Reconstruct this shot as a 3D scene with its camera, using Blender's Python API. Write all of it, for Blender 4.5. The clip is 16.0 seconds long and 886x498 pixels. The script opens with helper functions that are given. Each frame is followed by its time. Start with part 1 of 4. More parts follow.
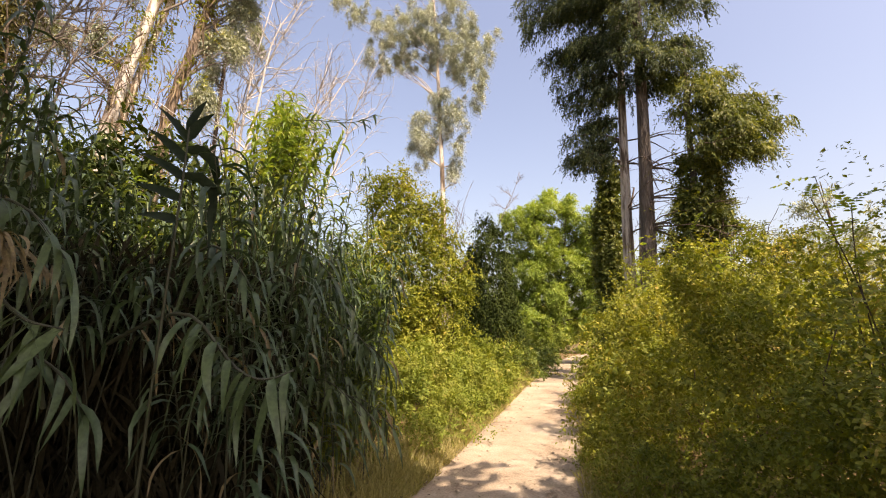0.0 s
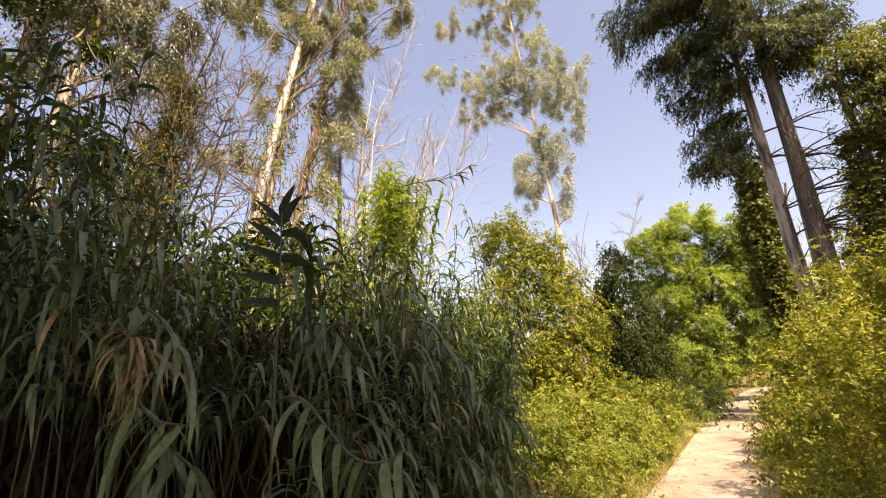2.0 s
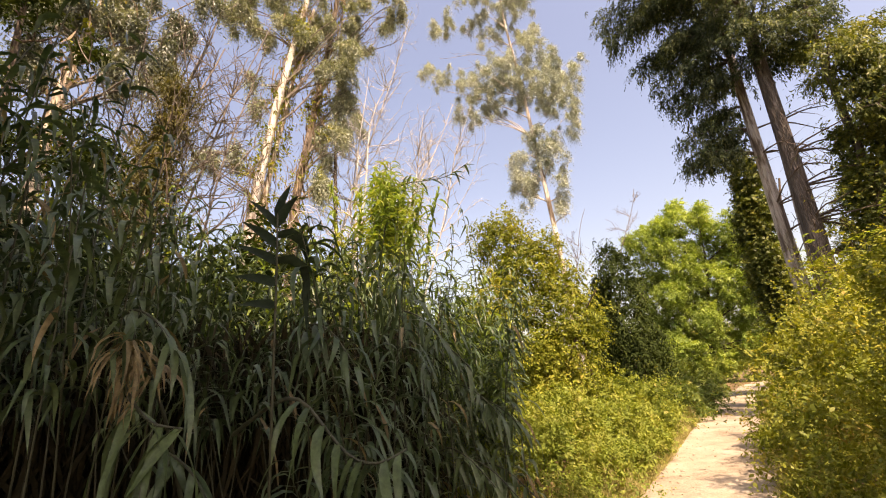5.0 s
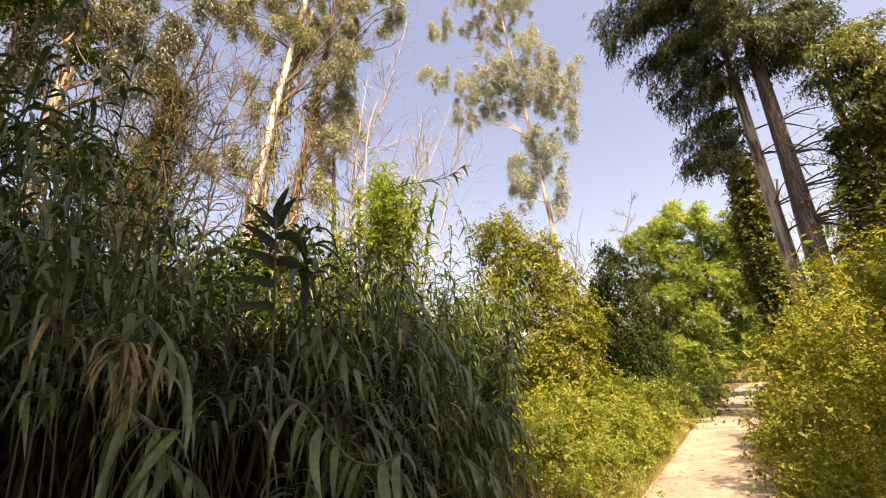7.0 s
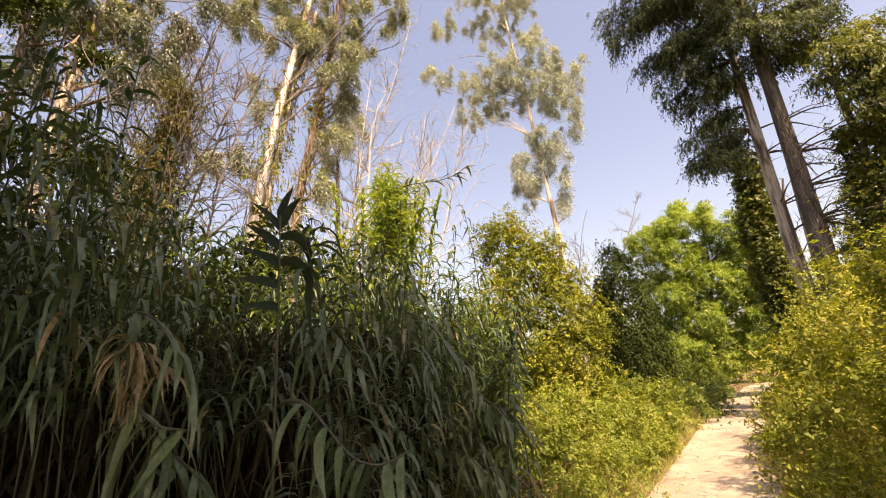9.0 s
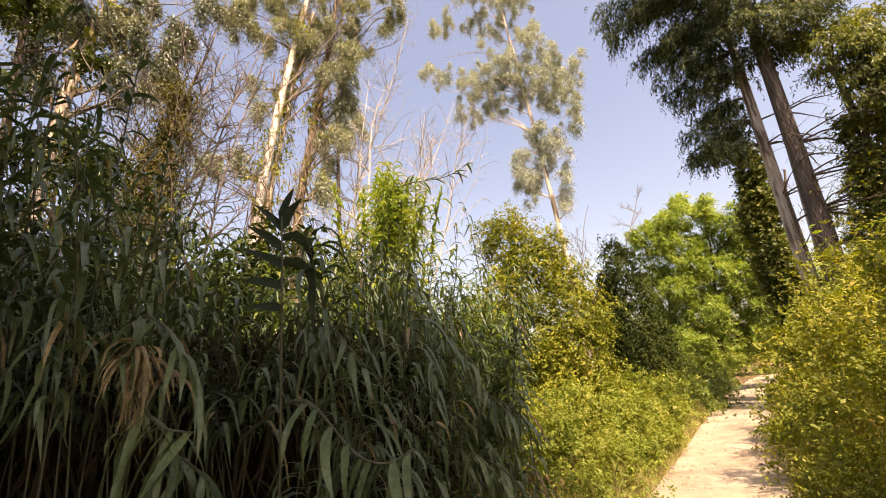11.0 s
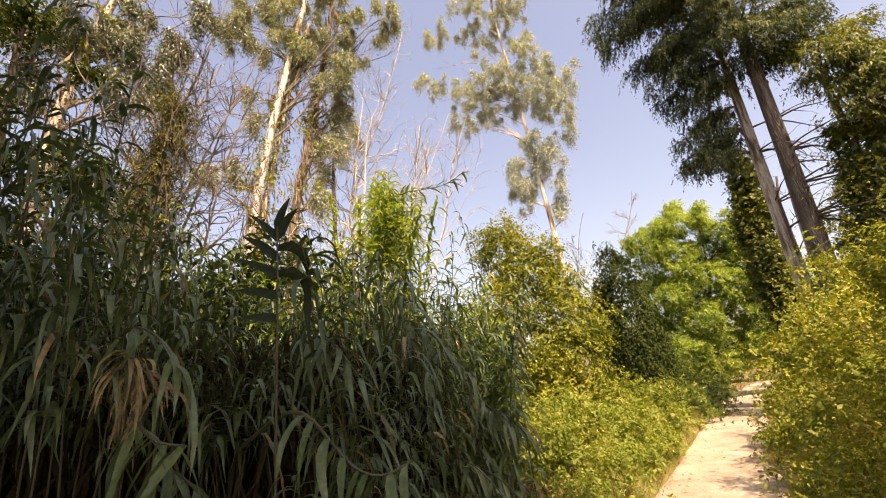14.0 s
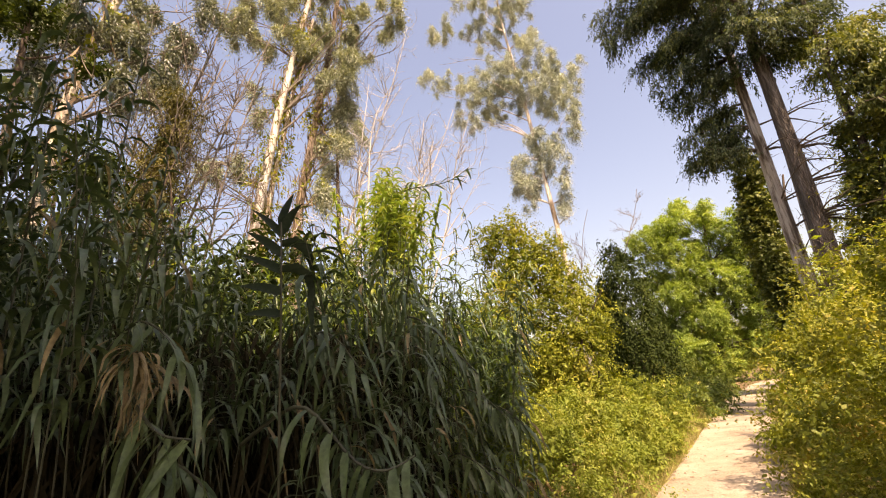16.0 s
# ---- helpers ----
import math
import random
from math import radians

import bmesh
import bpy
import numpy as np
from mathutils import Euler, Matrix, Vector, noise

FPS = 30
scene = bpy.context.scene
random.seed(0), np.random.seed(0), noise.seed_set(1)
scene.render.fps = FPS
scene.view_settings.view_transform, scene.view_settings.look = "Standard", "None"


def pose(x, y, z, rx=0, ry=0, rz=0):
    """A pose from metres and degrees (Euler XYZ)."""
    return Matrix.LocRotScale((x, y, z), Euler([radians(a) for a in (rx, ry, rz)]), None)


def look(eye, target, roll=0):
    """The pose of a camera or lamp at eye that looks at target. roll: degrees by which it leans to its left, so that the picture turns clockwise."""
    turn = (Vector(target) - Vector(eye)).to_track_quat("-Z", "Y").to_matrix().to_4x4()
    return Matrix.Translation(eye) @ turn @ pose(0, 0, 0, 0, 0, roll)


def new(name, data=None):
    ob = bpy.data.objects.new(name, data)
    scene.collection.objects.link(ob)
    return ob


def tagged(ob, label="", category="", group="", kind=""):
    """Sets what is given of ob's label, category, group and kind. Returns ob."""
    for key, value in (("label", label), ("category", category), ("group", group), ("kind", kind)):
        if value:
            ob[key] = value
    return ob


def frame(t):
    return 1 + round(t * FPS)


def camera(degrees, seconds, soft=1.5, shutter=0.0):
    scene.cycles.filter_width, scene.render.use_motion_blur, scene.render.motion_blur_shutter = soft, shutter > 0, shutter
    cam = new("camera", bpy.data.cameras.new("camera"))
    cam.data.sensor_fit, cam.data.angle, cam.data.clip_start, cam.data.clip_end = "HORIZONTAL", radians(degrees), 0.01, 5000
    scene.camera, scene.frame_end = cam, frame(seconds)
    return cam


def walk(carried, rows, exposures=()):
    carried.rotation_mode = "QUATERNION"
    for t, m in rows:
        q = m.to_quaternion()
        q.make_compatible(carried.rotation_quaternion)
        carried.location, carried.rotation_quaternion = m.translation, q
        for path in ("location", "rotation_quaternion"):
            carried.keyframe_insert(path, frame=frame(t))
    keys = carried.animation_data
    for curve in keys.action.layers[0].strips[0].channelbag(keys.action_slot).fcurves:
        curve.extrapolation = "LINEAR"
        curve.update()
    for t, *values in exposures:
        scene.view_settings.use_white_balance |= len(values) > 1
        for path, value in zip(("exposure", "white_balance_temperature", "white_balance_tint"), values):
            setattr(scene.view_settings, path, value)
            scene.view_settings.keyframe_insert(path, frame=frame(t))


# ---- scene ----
cam = camera(90.00, 16.0, soft=1.1)
PATH = [
    (0.0, pose(-0.010, -0.283, 1.546, 101.00, -0.00, 16.90)),
    (0.5, pose(-0.010, -0.110, 1.590, 103.62, 1.30, 28.95)),
    (1.0, pose(-0.091, 0.027, 1.662, 105.19, 1.02, 38.85)),
    (1.5, pose(-0.055, 0.015, 1.683, 106.73, 3.41, 38.00)),
    (2.0, pose(0.000, 0.000, 1.620, 107.77, 4.90, 34.23)),
    (2.5, pose(0.000, 0.000, 1.620, 107.99, 4.96, 33.65)),
    (3.0, pose(0.000, 0.000, 1.620, 108.29, 5.18, 33.84)),
    (3.5, pose(0.000, 0.000, 1.620, 108.12, 5.71, 33.74)),
    (4.0, pose(0.000, 0.000, 1.620, 107.66, 5.92, 33.96)),
    (6.5, pose(0.000, 0.000, 1.620, 107.70, 5.49, 34.02)),
    (7.0, pose(0.000, 0.000, 1.620, 107.80, 5.84, 33.89)),
    (7.5, pose(0.000, 0.000, 1.620, 108.01, 5.99, 34.09)),
    (8.0, pose(0.000, 0.000, 1.620, 108.02, 6.15, 34.20)),
    (8.5, pose(0.000, 0.000, 1.620, 107.97, 6.01, 34.05)),
    (9.0, pose(0.000, 0.000, 1.620, 107.87, 5.77, 34.38)),
    (11.5, pose(0.000, 0.000, 1.620, 107.64, 6.86, 34.98)),
    (12.0, pose(0.000, 0.000, 1.620, 107.88, 6.73, 34.90)),
    (12.5, pose(0.000, 0.000, 1.620, 108.01, 6.55, 34.99)),
    (13.0, pose(0.000, 0.000, 1.620, 108.12, 6.67, 34.98)),
    (13.5, pose(0.000, 0.000, 1.620, 108.83, 7.25, 34.77)),
    (14.0, pose(0.000, 0.000, 1.620, 108.76, 7.34, 34.60)),
    (14.5, pose(0.000, 0.000, 1.620, 108.56, 6.90, 34.61)),
    (15.0, pose(0.000, 0.000, 1.620, 108.63, 6.68, 34.58)),
    (15.5, pose(0.000, 0.000, 1.620, 108.55, 6.87, 34.80)),
    (16.0, pose(0.000, 0.000, 1.620, 108.38, 6.86, 34.92)),
]
walk(cam, PATH, [(0.0, 1.02, 8250, 27), (1.0, 1.05, 8150, 27), (2.5, 1.13, 8700, 30), (16.0, 1.15, 9100, 30)])
# ---- light ----
SUN_AZ, SUN_EL = 127.0, 54.0     # clockwise from the path's direction, above the horizon
world = bpy.data.worlds.new("world")
scene.world = world
world.use_nodes = True
wt = world.node_tree
sky = wt.nodes.new("ShaderNodeTexSky")
sky.sky_type, sky.sun_disc = "NISHITA", False
sky.sun_elevation, sky.sun_rotation = radians(SUN_EL), radians(SUN_AZ)
sky.air_density, sky.dust_density, sky.ozone_density = 1.3, 4.0, 3.0
wt.links.new(sky.outputs[0], wt.nodes["Background"].inputs[0])
wt.nodes["Background"].inputs[1].default_value = 0.15
sun = new("sun", bpy.data.lights.new("sun", "SUN"))
sun.data.energy, sun.data.angle, sun.data.color = 5.0, radians(0.53), (1.0, 0.93, 0.80)
sx = math.sin(radians(SUN_AZ)) * math.cos(radians(SUN_EL))
sy = math.cos(radians(SUN_AZ)) * math.cos(radians(SUN_EL))
sun.matrix_world = look((sx * 60, sy * 60, math.sin(radians(SUN_EL)) * 60), (0, 0, 0))

rng = np.random.default_rng(7)

# ---- materials ----


def nodes_of(name):
    m = bpy.data.materials.new(name)
    m.use_nodes = True
    return m, m.node_tree, m.node_tree.nodes["Principled BSDF"]


def ramp_of(tree, fac, stops):
    r = tree.nodes.new("ShaderNodeValToRGB")
    while len(r.color_ramp.elements) < len(stops):
        r.color_ramp.elements.new(0.5)
    for e, (p, c) in zip(r.color_ramp.elements, stops):
        e.position, e.color = p, (*c, 1)
    tree.links.new(fac, r.inputs[0])
    return r.outputs[0]


def leaf_material(name, stops, through_light=0.35, rough=0.5, patch=1.2, spec=0.3, patch_weight=0.45):
    """Foliage: every leaf its own tint, patches of tint over the plant, light shining through."""
    m, tree, bsdf = nodes_of(name)
    geo = tree.nodes.new("ShaderNodeNewGeometry")
    noi = tree.nodes.new("ShaderNodeTexNoise")
    noi.inputs["Scale"].default_value = patch
    noi.inputs["Detail"].default_value = 3
    tree.links.new(geo.outputs["Position"], noi.inputs["Vector"])
    mix = tree.nodes.new("ShaderNodeMix")
    mix.inputs[0].default_value = patch_weight
    tree.links.new(geo.outputs["Random Per Island"], mix.inputs[2])
    spread = tree.nodes.new("ShaderNodeMapRange")
    spread.inputs[1].default_value, spread.inputs[2].default_value = 0.3, 0.7
    tree.links.new(noi.outputs[0], spread.inputs[0])
    tree.links.new(spread.outputs[0], mix.inputs[3])
    col = ramp_of(tree, mix.outputs[0], stops)
    blotch = tree.nodes.new("ShaderNodeTexNoise")  # blotches and veins within a leaf
    blotch.inputs["Scale"].default_value, blotch.inputs["Detail"].default_value, blotch.inputs["Roughness"].default_value = 34, 3, 0.7
    tree.links.new(geo.outputs["Position"], blotch.inputs["Vector"])
    fade = tree.nodes.new("ShaderNodeMapRange")
    fade.inputs[1].default_value, fade.inputs[2].default_value, fade.inputs[3].default_value, fade.inputs[4].default_value = 0.3, 0.7, 0.68, 1.32
    tree.links.new(blotch.outputs[0], fade.inputs[0])
    grain = tree.nodes.new("ShaderNodeVectorMath")
    grain.operation = "SCALE"
    tree.links.new(col, grain.inputs[0])
    tree.links.new(fade.outputs[0], grain.inputs["Scale"])
    col = grain.outputs[0]
    tree.links.new(col, bsdf.inputs["Base Color"])
    bsdf.inputs["Roughness"].default_value = rough
    bsdf.inputs["Specular IOR Level"].default_value = spec
    tr = tree.nodes.new("ShaderNodeBsdfTranslucent")
    tint = tree.nodes.new("ShaderNodeMix")
    tint.data_type, tint.blend_type = "RGBA", "MULTIPLY"
    tint.inputs[0].default_value = 1.0
    tint.inputs[7].default_value = (1.5, 1.45, 0.55, 1)
    tree.links.new(col, tint.inputs[6])
    tree.links.new(tint.outputs[2], tr.inputs[0])
    ms = tree.nodes.new("ShaderNodeMixShader")
    ms.inputs[0].default_value = through_light
    tree.links.new(bsdf.outputs[0], ms.inputs[1])
    tree.links.new(tr.outputs[0], ms.inputs[2])
    tree.links.new(ms.outputs[0], tree.nodes["Material Output"].inputs[0])
    return m


def bark_material(name, stops, scale=(6, 6, 1.2), bump=0.5, rough=0.9):
    m, tree, bsdf = nodes_of(name)
    tc = tree.nodes.new("ShaderNodeTexCoord")
    mp = tree.nodes.new("ShaderNodeMapping")
    mp.inputs["Scale"].default_value = scale
    tree.links.new(tc.outputs["Object"], mp.inputs[0])
    noi = tree.nodes.new("ShaderNodeTexNoise")
    noi.inputs["Scale"].default_value, noi.inputs["Detail"].default_value, noi.inputs["Roughness"].default_value = 1.0, 8, 0.65
    tree.links.new(mp.outputs[0], noi.inputs["Vector"])
    tree.links.new(ramp_of(tree, noi.outputs[0], stops), bsdf.inputs["Base Color"])
    vor = tree.nodes.new("ShaderNodeTexVoronoi")
    vor.feature = "DISTANCE_TO_EDGE"
    vor.inputs["Scale"].default_value = 2.5
    tree.links.new(mp.outputs[0], vor.inputs["Vector"])
    add = tree.nodes.new("ShaderNodeMath")
    tree.links.new(noi.outputs[0], add.inputs[0])
    tree.links.new(vor.outputs[0], add.inputs[1])
    b = tree.nodes.new("ShaderNodeBump")
    b.inputs["Strength"].default_value, b.inputs["Distance"].default_value = bump, 0.12
    tree.links.new(add.outputs[0], b.inputs["Height"])
    tree.links.new(b.outputs[0], bsdf.inputs["Normal"])
    bsdf.inputs["Roughness"].default_value = rough
    return m


def soil_material(name, stops, scale=1.0, bump=0.5, fine=40):
    m, tree, bsdf = nodes_of(name)
    geo = tree.nodes.new("ShaderNodeNewGeometry")
    big = tree.nodes.new("ShaderNodeTexNoise")
    big.inputs["Scale"].default_value, big.inputs["Detail"].default_value, big.inputs["Roughness"].default_value = scale, 10, 0.7
    tree.links.new(geo.outputs["Position"], big.inputs["Vector"])
    grain = tree.nodes.new("ShaderNodeTexNoise")
    grain.inputs["Scale"].default_value, grain.inputs["Detail"].default_value = fine, 4
    tree.links.new(geo.outputs["Position"], grain.inputs["Vector"])
    mix = tree.nodes.new("ShaderNodeMix")
    mix.inputs[0].default_value = 0.35
    tree.links.new(big.outputs[0], mix.inputs[2])
    tree.links.new(grain.outputs[0], mix.inputs[3])
    tree.links.new(ramp_of(tree, mix.outputs[0], stops), bsdf.inputs["Base Color"])
    b = tree.nodes.new("ShaderNodeBump")
    b.inputs["Strength"].default_value, b.inputs["Distance"].default_value = bump, 0.03
    tree.links.new(mix.outputs[0], b.inputs["Height"])
    tree.links.new(b.outputs[0], bsdf.inputs["Normal"])
    bsdf.inputs["Roughness"].default_value = 0.95
    bsdf.inputs["Specular IOR Level"].default_value = 0.1
    return m


M_PATH = soil_material("pale_sandy_earth", [(0.34, (0.16, 0.125, 0.09)), (0.46, (0.285, 0.235, 0.172)), (0.60, (0.39, 0.335, 0.26))], 0.9)
M_GROUND = soil_material("leaf_litter_earth", [(0.3, (0.05, 0.035, 0.018)), (0.5, (0.13, 0.09, 0.045)), (0.65, (0.26, 0.19, 0.09))], 1.6)
M_REED = leaf_material("reed_leaf", [(0.0, (0.022, 0.043, 0.022)), (0.45, (0.050, 0.088, 0.044)), (0.8, (0.100, 0.145, 0.060)), (0.97, (0.20, 0.18, 0.08))], 0.18, 0.38, 0.8, 0.42)
# reed leaf darkened so that its colour carries the shade
M_REED_SHADED = leaf_material("shaded_reed_leaf", [(0.0, (0.012, 0.022, 0.012)), (1.0, (0.024, 0.040, 0.020))], 0.12, 0.6, 0.8, 0.12)
# lighter copy of the reed leaf, with sunlight put into its colour
M_REED_SUN = leaf_material("sunlit_reed_leaf", [(0.0, (0.10, 0.17, 0.04)), (0.5, (0.16, 0.24, 0.06)), (1.0, (0.30, 0.30, 0.08))], 0.35, 0.4, 0.8, 0.4)
M_REED_DRY = leaf_material("dry_reed_leaf", [(0.0, (0.10, 0.075, 0.042)), (0.6, (0.23, 0.185, 0.11)), (1.0, (0.42, 0.36, 0.23))], 0.25, 0.7, 2.0, 0.2)
# dead-leaf brown pushed near black to stand for shade in the brake
M_REED_DEAD = leaf_material("shade_dark_dead_reed", [(0.0, (0.012, 0.011, 0.006)), (0.6, (0.028, 0.024, 0.012)), (0.94, (0.05, 0.042, 0.022)), (1.0, (0.13, 0.10, 0.06))], 0.05, 0.8, 1.5, 0.1)
M_CANE = bark_material("reed_cane", [(0.3, (0.020, 0.026, 0.012)), (0.7, (0.055, 0.06, 0.03))], (3, 3, 3), 0.1, 0.5)
M_BRAMBLE = leaf_material("bramble_leaf", [(0.0, (0.068, 0.096, 0.016)), (0.35, (0.152, 0.185, 0.027)), (0.72, (0.25, 0.255, 0.042)), (0.97, (0.38, 0.285, 0.085))], 0.30, 0.55, 1.6, 0.22, 0.68)
M_LOWSHRUB = leaf_material("hedge_leaf", [(0.05, (0.085, 0.125, 0.022)), (0.40, (0.15, 0.20, 0.035)), (0.75, (0.235, 0.26, 0.055)), (1.0, (0.40, 0.34, 0.15))], 0.32, 0.6, 1.4, 0.18, 0.68)
M_ENDBUSH = leaf_material("bush_leaf", [(0.0, (0.05, 0.085, 0.02)), (0.5, (0.10, 0.15, 0.03)), (1.0, (0.19, 0.21, 0.05))], 0.3, 0.5, 1.0, 0.3)
M_VINE_DRY = leaf_material("dry_vine_leaf", [(0.0, (0.04, 0.045, 0.018)), (0.5, (0.10, 0.095, 0.04)), (0.8, (0.17, 0.16, 0.05)), (1.0, (0.24, 0.19, 0.10))], 0.25, 0.6, 1.6, 0.2, 0.65)
M_IVY = leaf_material("climber_leaf", [(0.0, (0.075, 0.11, 0.014)), (0.5, (0.175, 0.205, 0.025)), (0.85, (0.28, 0.27, 0.045)), (1.0, (0.24, 0.13, 0.04))], 0.25, 0.55, 1.0, 0.2)
M_SAPLING = leaf_material("robinia_leaflet", [(0.0, (0.10, 0.16, 0.025)), (0.6, (0.19, 0.26, 0.04)), (1.0, (0.32, 0.34, 0.06))], 0.4, 0.45, 1.0, 0.35)
# ivy tone below the climber leaf, shade kept in its colour
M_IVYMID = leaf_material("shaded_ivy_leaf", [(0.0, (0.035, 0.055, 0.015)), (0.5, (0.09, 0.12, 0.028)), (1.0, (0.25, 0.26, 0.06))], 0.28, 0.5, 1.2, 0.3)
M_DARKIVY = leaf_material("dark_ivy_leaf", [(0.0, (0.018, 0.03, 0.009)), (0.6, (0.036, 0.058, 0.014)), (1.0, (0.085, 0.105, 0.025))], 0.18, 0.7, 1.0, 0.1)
M_ACACIA = leaf_material("acacia_leaf", [(0.0, (0.095, 0.16, 0.045)), (0.5, (0.23, 0.325, 0.085)), (1.0, (0.40, 0.47, 0.155))], 0.42, 0.6, 0.7, 0.12)
M_CONIFER = leaf_material("conifer_needles", [(0.0, (0.024, 0.042, 0.026)), (0.6, (0.070, 0.100, 0.052)), (1.0, (0.20, 0.23, 0.085))], 0.22, 0.6, 0.6, 0.2)
M_EUC = leaf_material("eucalyptus_leaf", [(0.0, (0.11, 0.14, 0.10)), (0.5, (0.27, 0.31, 0.235)), (1.0, (0.52, 0.55, 0.46))], 0.2, 0.48, 0.5, 0.3)
# darker copy of the eucalyptus leaf; the shade is in the colour
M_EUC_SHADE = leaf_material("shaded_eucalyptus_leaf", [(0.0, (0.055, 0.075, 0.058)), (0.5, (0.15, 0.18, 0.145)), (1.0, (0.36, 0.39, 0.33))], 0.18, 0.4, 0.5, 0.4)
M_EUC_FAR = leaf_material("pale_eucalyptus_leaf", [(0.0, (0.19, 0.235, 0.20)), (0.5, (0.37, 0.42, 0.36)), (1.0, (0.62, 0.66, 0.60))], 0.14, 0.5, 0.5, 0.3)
M_EUC_DRY = leaf_material("hanging_dry_bark", [(0.0, (0.07, 0.05, 0.035)), (0.6, (0.16, 0.12, 0.08)), (1.0, (0.32, 0.26, 0.18))], 0.15, 0.8, 1.0, 0.1)
M_GRASS = leaf_material("dry_grass_blade", [(0.0, (0.20, 0.20, 0.06)), (0.5, (0.33, 0.30, 0.13)), (1.0, (0.46, 0.41, 0.23))], 0.35, 0.7, 1.2, 0.2)
M_BARK_PALE = bark_material("eucalyptus_bark", [(0.32, (0.20, 0.14, 0.09)), (0.46, (0.44, 0.38, 0.30)), (0.6, (0.62, 0.57, 0.49))], (4, 4, 0.5), 0.3)
M_BARK_MOTTLED = bark_material("mottled_eucalyptus_bark", [(0.32, (0.08, 0.06, 0.042)), (0.43, (0.19, 0.15, 0.11)), (0.49, (0.45, 0.41, 0.345)), (0.60, (0.62, 0.595, 0.535))], (3, 3, 0.6), 0.5)
M_BARK_SHAGGY = bark_material("shaggy_brown_bark", [(0.32, (0.05, 0.037, 0.027)), (0.46, (0.14, 0.105, 0.075)), (0.6, (0.30, 0.24, 0.18))], (7, 7, 0.7), 0.7)
M_BARK_TWIG = bark_material("grey_brown_twig", [(0.3, (0.09, 0.075, 0.06)), (0.7, (0.24, 0.21, 0.17))], (8, 8, 2), 0.4)
M_BARK_CON = bark_material("conifer_bark", [(0.3, (0.03, 0.025, 0.021)), (0.5, (0.085, 0.072, 0.062)), (0.7, (0.18, 0.16, 0.145))], (9, 9, 1.0), 0.9)
M_BARK_PATCHY = bark_material("patchy_conifer_bark", [(0.36, (0.06, 0.046, 0.036)), (0.46, (0.15, 0.12, 0.095)), (0.54, (0.40, 0.37, 0.33))], (6, 6, 0.7), 0.7)
M_BARK_DARK = bark_material("dark_twig_bark", [(0.3, (0.05, 0.035, 0.025)), (0.7, (0.13, 0.10, 0.07))], (8, 8, 2), 0.4)
M_BARK_DEAD = bark_material("bleached_dead_wood", [(0.3, (0.30, 0.29, 0.275)), (0.7, (0.56, 0.55, 0.52))], (8, 8, 2), 0.3)

# ---- geometry helpers ----


def unit(a):
    return a / (np.linalg.norm(a, axis=-1, keepdims=True) + 1e-9)


def at(az, d, z=0.0):
    """A place by its bearing from the path's direction and its distance from the path's near end."""
    return np.array([d * math.sin(radians(az)), d * math.cos(radians(az)), z])


def quads(name, verts, faces, material, parent=None, label="", smooth=False):
    """One mesh object from arrays of vertices and four-sided faces."""
    me = bpy.data.meshes.new(name)
    verts, faces = np.asarray(verts, np.float32).reshape(-1, 3), np.asarray(faces, np.int32).reshape(-1, 4)
    me.vertices.add(len(verts))
    me.vertices.foreach_set("co", verts.ravel())
    me.loops.add(faces.size)
    me.loops.foreach_set("vertex_index", faces.ravel())
    me.polygons.add(len(faces))
    me.polygons.foreach_set("loop_start", np.arange(0, faces.size, 4, dtype=np.int32))
    me.update(calc_edges=True)
    if smooth:
        me.polygons.foreach_set("use_smooth", np.ones(len(faces), bool))
    me.materials.append(material)
    ob = new(name, me)
    if parent:
        ob.parent = parent
    if label:
        tagged(ob, label)
    return ob


def thing(name, place, label, category, group="", kind=""):
    ob = new(name)
    ob.location = place
    return tagged(ob, label, category, group, kind)


def stuff(ob):
    return tagged(ob, kind="stuff")


FULL = np.array([(0, 0, 0), (0.28, 0.5, 0.08), (0.68, 0.40, 0.05), (1, 0, -0.10), (0.68, -0.40, 0.05), (0.28, -0.5, 0.08)])
SLIM = np.array([(0, 0, 0), (0.4, 0.5, 0.06), (1, 0, -0.08), (0.4, -0.5, 0.06)])


def leaf_arrays(p, d, n, length, width, full=True):
    """Leaves from their bases, directions and rough normals."""
    d = unit(d)
    s = unit(np.cross(d, n))
    u = np.cross(s, d)
    shape = FULL if full else SLIM
    length, width = np.asarray(length)[:, None, None], np.asarray(width)[:, None, None]
    v = p[:, None] + shape[None, :, :1] * length * d[:, None] + shape[None, :, 1:2] * width * s[:, None] + shape[None, :, 2:] * length * u[:, None]
    k = len(shape)
    f = np.array([(0, 3, 2, 1), (0, 5, 4, 3)]) if full else np.array([(0, 3, 2, 1)])
    return v.reshape(-1, 3), (np.arange(len(p))[:, None, None] * k + f[None]).reshape(-1, 4)


def merge(parts):
    vs, fs, o = [], [], 0
    for v, f in parts:
        vs.append(v)
        fs.append(f + o)
        o += len(v)
    return np.concatenate(vs), np.concatenate(fs)


def wobble(p, scale, seed=0):
    """Smooth noise, about -1 to 1."""
    r = np.random.default_rng(seed)
    out = 0
    for i in range(5):
        k = r.normal(size=3) * scale * 1.6 ** (i * 0.6)
        out = out + np.sin(p @ k + r.uniform(0, 6.28)) / (1 + 0.3 * i)
    return out / 2.2


def ball(n):
    return unit(rng.normal(size=(n, 3)))


